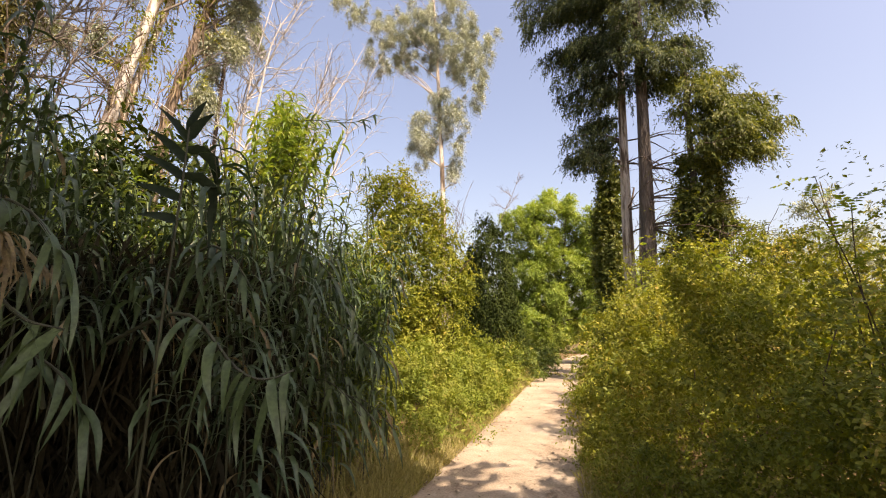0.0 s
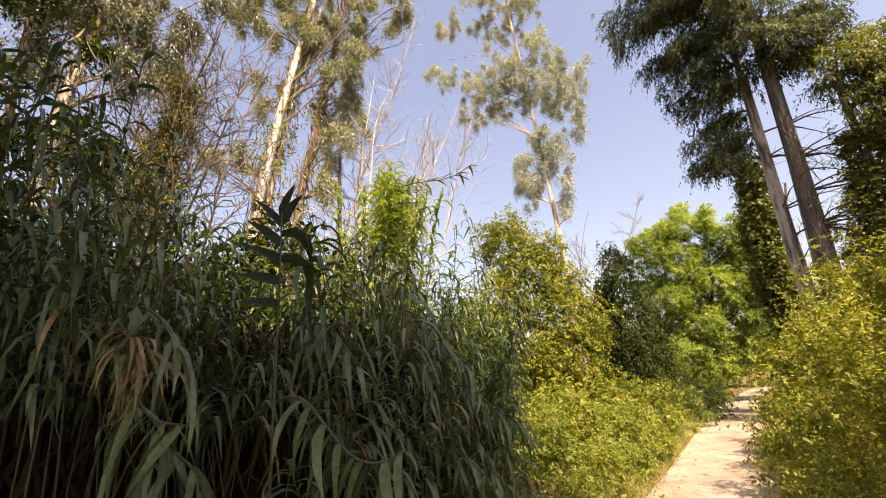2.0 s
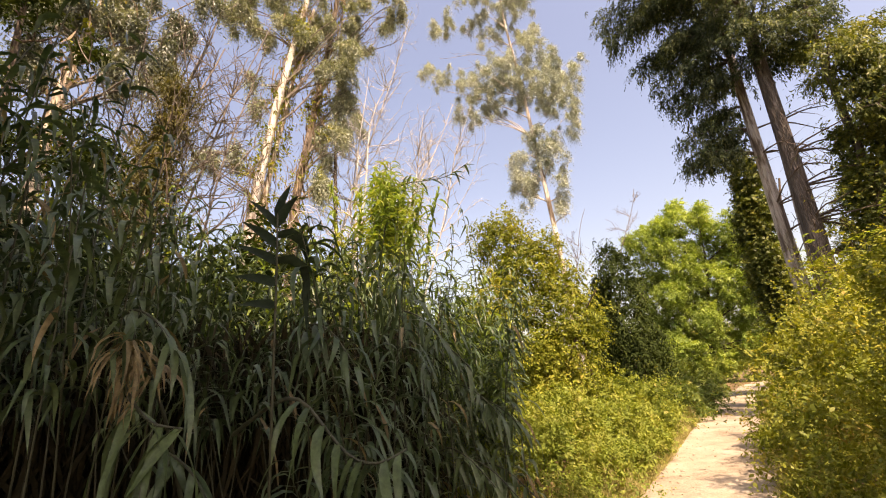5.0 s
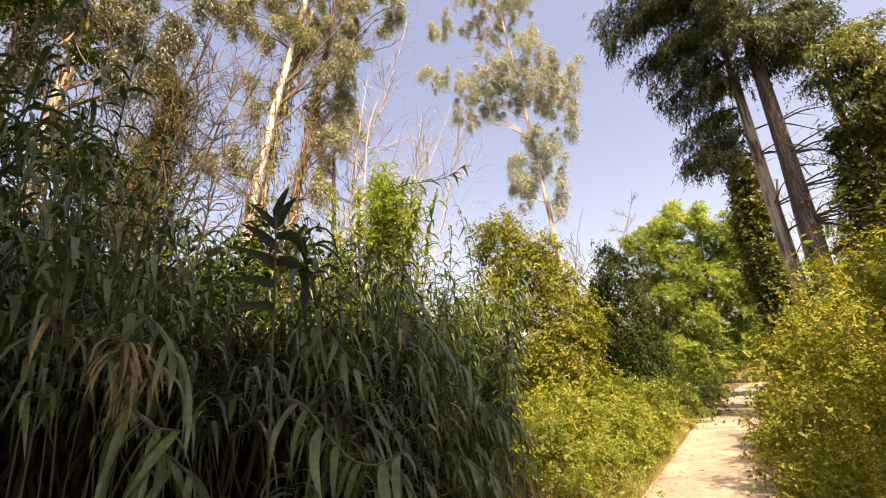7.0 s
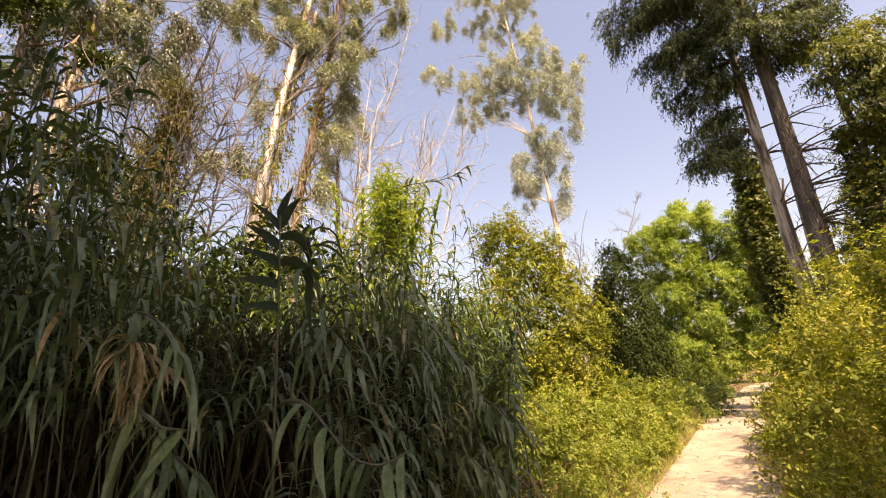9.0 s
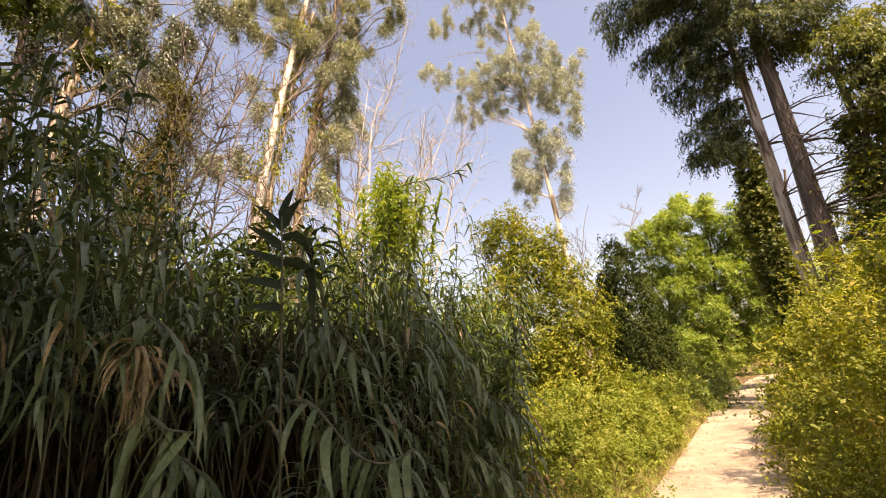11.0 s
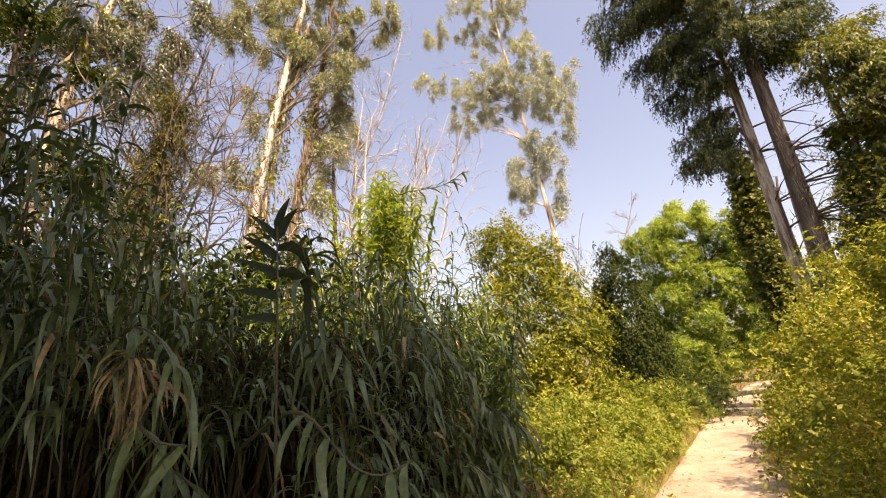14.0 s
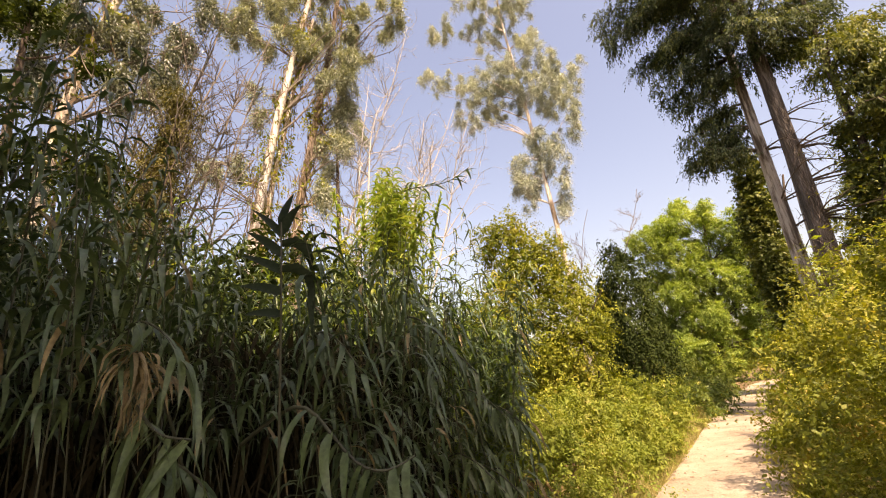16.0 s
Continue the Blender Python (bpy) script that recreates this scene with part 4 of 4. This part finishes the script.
for k in range(8):
    r = np.random.default_rng(950 + k)
    YOUNG.append(blade(r.uniform(0.24, 0.40), r.uniform(0.036, 0.054), r.uniform(15, 60), r.uniform(-80, -35), r.uniform(-40, 40), k + 40, 4))


def mesh_only(name, v, f, mat):
    ob = quads(name, v, f, mat)
    me = ob.data
    bpy.data.objects.remove(ob)
    return me


COARSE = []
for k in range(14):
    r = np.random.default_rng(900 + k)
    COARSE.append(blade(r.uniform(0.28, 0.52), r.uniform(0.026, 0.046), r.uniform(0, 55), r.uniform(-89, -55), r.uniform(-60, 60), k, 4, bend=r.uniform(1.4, 2.4)))
BLADE_MESH = [mesh_only("leaf", v, f, M_REED) for v, f in BLADES]
DRY_MESH = [mesh_only("dry_leaf", *blade(0.26 + 0.03 * k, 0.022 + 0.002 * k, -10 - 6 * k, -86, 90 * (-1) ** k, 60 + k), M_REED_DRY) for k in range(7)]


def cane_line(base, height, lean, seed, n=12):
    t = np.linspace(0, 1, n)
    p = np.zeros((n, 3))
    p[:, 0] = base[0] + lean[0] * t ** 1.9
    p[:, 1] = base[1] + lean[1] * t ** 1.9
    p[:, 2] = height * (t - 0.10 * (abs(lean[0]) + abs(lean[1])) * t ** 3)
    return p


def leaf_places(line, n, r, z_low, low=0.16):
    out = []
    plane = r.uniform(0, 6.28)
    total = len(line) - 1
    for k in range(n):
        q = min(1.0, low + (1 - low) * (k + r.uniform(0, 0.6)) / n) * total
        p = np.array([np.interp(q, np.arange(total + 1), line[:, i]) for i in range(3)])
        if p[2] < z_low:
            continue
        out.append((p, plane + (k % 2) * math.pi + r.normal() * 0.55, r.uniform(0.8, 1.15) * (1.05 - 0.35 * (k / n) ** 4)))
    return out


def reed(base, height, lean, seed, leaves=15, near=False, young=False, z_low=0.2, label="", dry=0.05, low=0.16):
    r = np.random.default_rng(seed)
    ob = thing("giant_reed", base, label or ("sunlit yellow-green giant reed cane" if young else "tall blue-green giant reed with drooping strap leaves"), "reed", "giant reeds beside the path")
    line = cane_line((0, 0), height, lean, seed)
    quads("cane", *tube(line, taper(0.0065 if near else 0.009, 0.003, len(line)), 6), M_CANE, ob, smooth=True)
    if near:
        for p, ang, s in leaf_places(line, leaves, r, z_low):
            me = DRY_MESH[r.integers(len(DRY_MESH))] if r.uniform() < dry + 0.12 * (p[2] < 0.9) else BLADE_MESH[r.integers(len(BLADE_MESH))]
            lf = new("leaf", me)
            lf.parent = ob
            lf.matrix_basis = pose(*p, 0, 0, math.degrees(ang)) @ Matrix.Diagonal((s, s, s, 1))
    else:
        parts = []
        kinds = YOUNG if young else BLADES
        for p, ang, s in leaf_places(line, leaves, r, z_low, low):
            v, f = kinds[r.integers(len(kinds))]
            ca, sa = math.cos(ang), math.sin(ang)
            parts.append((v @ np.array([(ca, sa, 0), (-sa, ca, 0), (0, 0, 1)]) * s + p, f))
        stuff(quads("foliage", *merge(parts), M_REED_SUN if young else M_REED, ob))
    return ob


r = np.random.default_rng(123)
# front rows that lean over the path
k = 0
for a in np.arange(-104, -24, 2.0):
    for row in range(3):
        d = r.uniform(2.7, 3.1) + row * 0.45
        if a > -42:
            d = (2.15 + row * 0.4) / math.sin(radians(-a)) * r.uniform(0.97, 1.08)
        if d > 5.6:
            continue
        p = at(a + r.uniform(-1.2, 1.2), d)
        out = -unit(p) * r.uniform(0.05, 0.5)
        h = (r.uniform(2.3, 3.0) + 0.12 * row if not -63 < a < -47 else r.uniform(1.5, 1.9) + 0.25 * row) if a > -72 else r.uniform(2.7, 3.8) + (0.6 if a < -78 else 0)
        if -60 < a < -51 and row == 0:
            continue
        reed((p[0], p[1], 0), h, (out[0] + r.normal() * 0.2, out[1] + r.normal() * 0.25), 2000 + k, 42, near=True, z_low=1.72 if a < -63 else 1.5 if a < -48 else 0.9 if a < -42 else 0.3)
        k += 1
# the depth of the brake
brake = {False: [], True: []}
for i in range(640):
    x, y = r.uniform(-8.5, -2.5), r.uniform(-3.5, 5.2)
    d = math.hypot(x, y)
    if d < 3.6:
        continue
    h = r.uniform(2.7, 3.3) + 0.20 * (d - 3.5) + (0.5 if y < 1.0 else 0) + (0.7 if y < 0.4 else 0)
    # young picks the lighter leaf, which holds sunlight in its colour
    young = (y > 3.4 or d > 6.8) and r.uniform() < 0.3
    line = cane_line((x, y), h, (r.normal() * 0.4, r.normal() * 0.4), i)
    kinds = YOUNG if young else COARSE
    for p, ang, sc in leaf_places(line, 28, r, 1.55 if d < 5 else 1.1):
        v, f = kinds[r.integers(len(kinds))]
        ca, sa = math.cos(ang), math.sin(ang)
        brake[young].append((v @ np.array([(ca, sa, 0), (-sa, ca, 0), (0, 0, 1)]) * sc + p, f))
for i in range(270):
    p0 = at(r.uniform(-44, -26.5), r.uniform(5.4, 7.4))
    line = cane_line((p0[0], p0[1]), r.uniform(2.2, 3.5), (r.normal() * 0.4, r.normal() * 0.4), i)
    for p, ang, sc in leaf_places(line, 24, r, 0.5):
        v, f = YOUNG[r.integers(len(YOUNG))]
        ca, sa = math.cos(ang), math.sin(ang)
        brake[i % 3 == 0].append((v @ np.array([(ca, sa, 0), (-sa, ca, 0), (0, 0, 1)]) * sc + p, f))
# taller canes that close the back of the brake
r_tall = np.random.default_rng(321)
for i in range(230):
    a, d = r_tall.uniform(-92, -44), r_tall.uniform(4.9, 7.2)
    p0 = at(a, d)
    h = 1.62 + d * math.tan(radians(21.5 if a > -64 else 27.0)) * r_tall.uniform(0.72, 1.02)
    # a share of these canes also takes the sun-coloured leaf
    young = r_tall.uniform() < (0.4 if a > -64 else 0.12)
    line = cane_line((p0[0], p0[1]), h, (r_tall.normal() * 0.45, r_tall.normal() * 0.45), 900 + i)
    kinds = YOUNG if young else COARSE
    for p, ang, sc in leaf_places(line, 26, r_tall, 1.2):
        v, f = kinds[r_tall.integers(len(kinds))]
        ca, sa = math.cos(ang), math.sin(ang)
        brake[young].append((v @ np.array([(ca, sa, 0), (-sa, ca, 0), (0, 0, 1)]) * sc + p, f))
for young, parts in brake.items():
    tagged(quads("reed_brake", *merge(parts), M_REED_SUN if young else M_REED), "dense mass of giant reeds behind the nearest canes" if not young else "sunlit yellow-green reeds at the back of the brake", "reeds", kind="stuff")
# dead leaves and broken canes inside the brake, coloured dark for its shade
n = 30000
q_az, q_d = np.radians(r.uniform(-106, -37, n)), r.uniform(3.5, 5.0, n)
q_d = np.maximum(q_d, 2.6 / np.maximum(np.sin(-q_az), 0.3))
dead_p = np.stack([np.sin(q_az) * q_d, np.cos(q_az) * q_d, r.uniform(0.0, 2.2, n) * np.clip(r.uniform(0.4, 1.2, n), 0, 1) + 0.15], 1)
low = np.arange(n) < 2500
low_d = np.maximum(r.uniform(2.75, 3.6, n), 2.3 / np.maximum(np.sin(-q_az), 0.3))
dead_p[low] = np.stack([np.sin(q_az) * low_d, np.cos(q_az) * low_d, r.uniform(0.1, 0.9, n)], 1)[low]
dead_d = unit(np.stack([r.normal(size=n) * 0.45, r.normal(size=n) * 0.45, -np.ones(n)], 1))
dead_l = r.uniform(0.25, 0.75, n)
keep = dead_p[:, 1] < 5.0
tagged(quads("dead_reed_shade_fill", *leaf_arrays(dead_p[keep], dead_d[keep], ball(n)[keep], dead_l[keep], np.full(keep.sum(), 0.030), False), M_REED_DEAD),
       "tangle of dead brown reed leaves, coloured dark for the shade inside the brake", "reed litter", kind="stuff")
# the tall sunlit tuft, its sunlight put into the lighter leaf colour
for i in range(34):
    p = at(-41.8 + r.normal() * 1.8, 6.2 + r.uniform(-0.5, 0.5))
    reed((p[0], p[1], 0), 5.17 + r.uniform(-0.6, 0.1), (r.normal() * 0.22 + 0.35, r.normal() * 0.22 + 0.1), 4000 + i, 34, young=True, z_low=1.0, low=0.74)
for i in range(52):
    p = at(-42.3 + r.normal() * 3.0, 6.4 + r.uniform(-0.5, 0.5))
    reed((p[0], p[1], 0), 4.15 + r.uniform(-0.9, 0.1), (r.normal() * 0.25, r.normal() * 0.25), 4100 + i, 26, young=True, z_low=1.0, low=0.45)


def hero_reed(points, label, leaves, radius=0.011, mats=None, seed=0, sizes=(0.8, 1.1), sides=None, start=0.1):
    """A single cane along a curve, each leaf a part; sides: bearings at which its leaves stand off."""
    r = np.random.default_rng(seed)
    pts = np.array(points, float)
    base = pts[0].copy()
    t = np.linspace(0, 1, len(pts))
    tt = np.linspace(0, 1, 16)
    line = np.stack([np.interp(tt, t, pts[:, i]) for i in range(3)], 1)
    for _ in range(3):
        line[1:-1] = (line[:-2] + 2 * line[1:-1] + line[2:]) / 4
    line = line - base
    ob = thing("giant_reed", base, label, "reed", "giant reeds beside the path")
    quads("cane", *tube(line, taper(radius, radius * 0.45, 16), 7), M_CANE, ob, smooth=True)
    for k in range(leaves):  # alternate along the cane
        q = (start + (1 - start) * k / max(1, leaves - 1)) * 15
        p = [float(np.interp(q, np.arange(16), line[:, i])) for i in range(3)]
        ang = sides[k % len(sides)] + r.normal() * 14
        lf = new("leaf", (mats or BLADE_MESH)[r.integers(len(mats or BLADE_MESH))])
        lf.parent = ob
        sc = r.uniform(*sizes)
        lf.matrix_basis = pose(*p, r.normal() * 12, 0, ang) @ Matrix.Diagonal((sc, sc, sc, 1))
    return ob


HANG = [mesh_only("leaf", *blade(0.34 + 0.03 * k, 0.050, -35 - 4 * k, -84, 18 * (-1) ** k, 80 + k), M_REED) for k in range(6)]
DRY_BROAD = [mesh_only("dry_leaf", *blade(0.22 + 0.03 * k, 0.021 + 0.002 * k, 35 - 16 * k, -82, 90 * (-1) ** k, 160 + k, 7, 1.4), M_REED_DRY) for k in range(6)]
# drooping cane that arches out of the brake, its leaves hanging
hero_reed([at(-58, 2.9, 1.5), at(-52, 2.55, 1.72), at(-49, 2.4, 1.55), at(-46, 2.35, 1.36), at(-42.5, 2.35, 1.30), at(-39, 2.4, 1.36)],
          "arching giant reed cane with a comb of hanging leaves", 15, 0.012, HANG, 301, (0.85, 1.15), (-95, -70, -120, -60), 0.28)
# broad leaves in two ranks on an upright cane, darkened in colour for shade
fan = hero_reed([at(-54.6, 2.6, 0.0), at(-54.2, 2.5, 1.4), at(-53.8, 2.4, 2.3), at(-53.8, 2.38, 2.62)],
                "upright giant reed with broad dark leaves in two ranks", 0, 0.010, None, 302, sides=(0,))
for z, bearing, lift, hang, length, width in ((2.12, -125, 10, -8, 0.18, 0.066), (2.23, -128, 22, 4, 0.21, 0.070), (2.34, -122, 36, 14, 0.23, 0.072), (2.43, -126, 50, 28, 0.23, 0.070), (2.54, -118, 56, 34, 0.22, 0.064),
                                               (2.60, 60, 78, 64, 0.22, 0.060), (2.56, 50, 66, 48, 0.21, 0.060), (2.50, 58, 10, -89, 0.50, 0.062), (2.36, 48, 0, -89, 0.52, 0.062)):
    k = len(fan.children)
    t = np.interp(z, (0, 1.4, 2.3, 2.62), (0, 1, 2, 3))
    q = [np.interp(t, range(4), [at(a, d)[i] for a, d in ((-54.6, 2.6), (-54.2, 2.5), (-53.8, 2.4), (-53.8, 2.38))]) for i in (0, 1)]
    lf = new("leaf", mesh_only("leaf", *blade(length, width, lift, hang, 8 * (-1) ** k, 700 + k, 7, 1.1 if length < 0.4 else 3.0, 62.0), M_REED_SHADED))
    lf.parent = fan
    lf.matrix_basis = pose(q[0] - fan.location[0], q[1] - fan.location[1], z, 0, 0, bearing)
# withered tufts
hero_reed([at(-62.4, 2.9, 1.19), at(-64.5, 2.8, 1.63), at(-66.9, 2.65, 1.91), at(-68.6, 2.6, 2.01)],
          "bent giant reed cane with a withered straw-coloured tuft", 46, 0.012, DRY_BROAD, 303, (0.7, 1.05), (-110, -60, -20, 40, -140), 0.55)
hero_reed([at(-69.1, 2.75, 1.87), at(-67.6, 2.6, 1.71), at(-65.7, 2.45, 1.60), at(-62.8, 2.4, 1.57)],
          "drooping giant reed cane with broad hanging leaves", 15, 0.012, HANG, 304, (0.85, 1.15), (-95, -60, -130, 20), 0.35)
for az, d, z, sd in ((-33, 3.9, 1.9, 311), (-30, 4.2, 1.5, 312), (-36, 3.5, 2.1, 313), (-31.5, 3.9, 1.0, 314), (-27.5, 4.5, 1.35, 320), (-29.0, 4.2, 0.85, 321), (-27.0, 4.6, 0.75, 322), (-62, 2.75, 1.3, 315), (-79, 2.9, 1.45, 316), (-47, 2.6, 1.9, 318), (-66, 2.6, 2.0, 319)):
    hero_reed([at(az - 5, d + 0.35, z + 0.05), at(az - 2.5, d + 0.1, z + 0.18), at(az, d - 0.05, z + 0.08), at(az + 2.5, d - 0.15, z - 0.12)],
              "drooping giant reed cane with broad hanging leaves", 12, 0.010, HANG, sd, (0.65, 0.95), (az - 90 + 180, -az - 120, -az - 30, -az - 75), 0.15)
# tip of the tallest cane, bowed towards the path
FEATHER = [mesh_only("leaf", *blade(0.20 + 0.015 * k, 0.036, 42 - 22 * k, 10 - 24 * k, 18 * (-1) ** k, 190 + k, 6, 1.2), M_REED) for k in range(5)]
hero_reed([at(-39.3, 6.2, 4.41), at(-37.3, 6.1, 4.65), at(-34.3, 5.9, 4.56), at(-30.6, 5.8, 4.52), at(-27.5, 5.7, 4.66)],
          "bowed tip of a tall giant reed", 30, 0.009, FEATHER, 305, (0.7, 1.1), (78, -12, 50, 10), 0.12)

# thin dark tips standing against the sky
CURL = [mesh_only("leaf", *blade(0.20 + 0.02 * k, 0.024, 50 - 8 * k, -70, 30 * (-1) ** k, 95 + k, 6, 2.2), M_REED) for k in range(4)]
hero_reed([at(-28.3, 5.2, 2.68), at(-28.5, 5.15, 3.16), at(-28.8, 5.1, 3.51), at(-29.2, 5.1, 3.78)], "thin giant reed tip with curled dark leaves", 13, 0.006, CURL, 331, (0.7, 1.1), (-120, 60, -60, 120), 0.2)
hero_reed([at(-32.0, 5.2, 2.72), at(-31.1, 5.15, 3.12), at(-30.9, 5.1, 3.35), at(-30.9, 5.1, 3.54)], "thin giant reed tip with curled dark leaves", 8, 0.006, CURL, 332, (0.7, 1.1), (-120, 60, -60, 120), 0.2)
hero_reed([at(-22.7, 6.5, 2.69), at(-23.9, 6.4, 3.20), at(-25.6, 6.3, 3.29), at(-27.9, 6.2, 3.21)], "thin giant reed tip with curled dark leaves", 10, 0.006, CURL, 333, (0.7, 1.1), (-120, 60, -60, 120), 0.2)
# tall dark canes whose leaves hang beside the leaning eucalyptus
hero_reed([at(-73.0, 3.6, 2.03), at(-72.4, 3.5, 2.77), at(-71.7, 3.4, 3.50), at(-70.7, 3.3, 4.25)], "tall shaded giant reed with long hanging leaves", 24, 0.010, BLADE_MESH, 341, (0.8, 1.15), (-110, -20, 70, -60), 0.25)
hero_reed([at(-68.9, 3.9, 2.37), at(-67.8, 3.8, 3.05), at(-67.2, 3.7, 3.49), at(-67.0, 3.7, 3.80)], "tall shaded giant reed with long hanging leaves", 16, 0.010, BLADE_MESH, 344, (0.8, 1.15), (-110, -20, 70, -60), 0.25)

# ---- dry grass along the path ----


def grass_strip(side, n, seed):
    r = np.random.default_rng(seed)
    y = r.uniform(2.5, 22, n)
    x = path_mid(y) + side * (0.78 + np.abs(r.normal(size=n)) * 0.35)
    p = np.stack([x, y, np.full(n, -0.02)], 1)
    d = unit(np.stack([r.normal(size=n) * 0.5, r.normal(size=n) * 0.5, np.ones(n)], 1))
    L = r.uniform(0.08, 0.42, n) * np.clip(0.5 + np.abs(x - path_mid(y) - side * 0.78), 0.4, 1.2)
    v, f = leaf_arrays(p, d, ball(n), L, L * 0.05 + 0.004, False)
    ob = quads("dry_grass", v, f, M_GRASS)
    return tagged(ob, "dry straw-coloured grass fringe along the path's edge", "grass", kind="stuff")


grass_strip(-1, 26000, 5)
grass_strip(1, 9000, 6)


# ---- saplings in the brambles ----


def pinnate(length, pairs, size, seed):
    """A feathered leaf along +x with paired oval leaflets."""
    r = np.random.default_rng(seed)
    t = np.linspace(0.18, 0.97, pairs)
    mid = np.stack([t * length, 0.03 * length * np.sin(t * 4), -0.25 * length * t ** 2], 1)
    pos = np.concatenate([mid, mid, mid[-1:]])
    d = np.concatenate([np.tile((0.35, 1, 0.05), (pairs, 1)), np.tile((0.35, -1, 0.05), (pairs, 1)), [(1, 0, -0.3)]]) + r.normal(size=(2 * pairs + 1, 3)) * 0.12
    L = size * r.uniform(0.8, 1.15, len(pos))
    v, f = leaf_arrays(pos, d, np.tile((0.0, 0.0, 1.0), (len(pos), 1)), L, L * 0.5, True)
    rib = tube(np.concatenate([[(0, 0, 0)], mid]), taper(0.0018, 0.0008, pairs + 1), 4)
    return merge([(v, f), rib])


PINNATE = [mesh_only("leaf", *pinnate(0.20 + 0.02 * k, 6 + k % 3, 0.042, 500 + k), M_SAPLING) for k in range(4)]


def sapling(foot, top, leaves, seed, label):
    r = np.random.default_rng(seed)
    foot, top = np.array(foot, float), np.array(top, float)
    ob = thing("robinia_sapling", foot, label, "sapling", "saplings among the brambles")
    line = bent((0, 0, 0), top - foot, 12, jitter=0.05, seed=seed)
    quads("stem", *tube(line, taper(0.010, 0.003, 12), 5), M_BARK_DARK, ob, smooth=True)
    for k in range(leaves):
        q = (0.55 + 0.45 * k / max(1, leaves - 1)) * 11
        p = [float(np.interp(q, np.arange(12), line[:, i])) for i in range(3)]
        lf = new("leaf", PINNATE[r.integers(4)])
        lf.parent = ob
        sc = r.uniform(0.7, 1.1)
        lf.matrix_basis = pose(*p, r.normal() * 15, -r.uniform(5, 55), k * 137.5 + r.normal() * 15) @ Matrix.Diagonal((sc, sc, sc, 1))
    return ob


for az, d, z, n, sd in ((27.5, 3.6, 2.75, 14, 1), (29.5, 3.5, 2.55, 12, 2), (25.0, 4.2, 2.6, 10, 3), (21.0, 5.2, 2.65, 11, 4), (15.5, 6.0, 2.75, 12, 5), (10.0, 7.5, 3.0, 12, 6), (7.0, 8.5, 3.1, 12, 7), (26.0, 2.9, 1.75, 9, 8), (18.0, 4.8, 2.35, 10, 9)):
    top = at(az, d, z)
    sapling((top[0] + 0.35, top[1] + 0.2, 0.0), top, n, 600 + sd, "young robinia shoot with feathered bright green leaves")

# ---- leaf bits and pebbles on the path ----
r = np.random.default_rng(88)
n = 7000
y = r.uniform(3, 20, n)
u = r.choice([-1.0, 1.0], n) * np.clip(1.04 - np.abs(r.normal(size=n)) * 0.10 + 0.07 * np.sin(y * 3.1) * np.sin(y * 1.3), 0, 1.2)
u[:420] = r.uniform(-1, 1, 420)
p = np.stack([path_mid(y) + u * 0.95, y, np.full(n, 0.010)], 1)
d = np.stack([r.normal(size=n), r.normal(size=n), r.uniform(0, 0.25, n)], 1)
L = r.uniform(0.015, 0.055, n)
tagged(quads("fallen_leaves", *leaf_arrays(p, d, np.tile((0.0, 0.0, 1.0), (n, 1)) + r.normal(size=(n, 3)) * 0.2, L, L * 0.5, False), M_EUC_DRY),
       "scattered dry brown leaves on the sandy path", "leaves", kind="stuff")
parts = []
for k in range(260):
    yy = r.uniform(3.5, 14)
    uu = r.choice([-1, 1]) * r.uniform(0.4, 1.0)
    q = r.uniform(0.008, 0.026)
    ang = r.uniform(0, 6.28)
    c = np.array([path_mid(yy) + uu * 0.95, yy, 0.004])
    v = np.array([(a, b, h) for h in (-0.3, 0.45) for a, b in ((-1, -0.8), (0.9, -1), (1, 0.9), (-0.8, 1))]) * (1 - 0.25 * np.array([0, 0, 0, 0, 1, 1, 1, 1]))[:, None]
    v = v * q * r.uniform(0.7, 1.3, 3)
    v = np.stack([v[:, 0] * math.cos(ang) - v[:, 1] * math.sin(ang), v[:, 0] * math.sin(ang) + v[:, 1] * math.cos(ang), v[:, 2]], 1) + c
    parts.append((v, np.array([(4, 5, 6, 7), (0, 1, 5, 4), (1, 2, 6, 5), (2, 3, 7, 6), (3, 0, 4, 7)])))
tagged(quads("pebbles", *merge(parts), M_PATH), "small pale pebbles along the path's edges", "pebbles", kind="stuff")
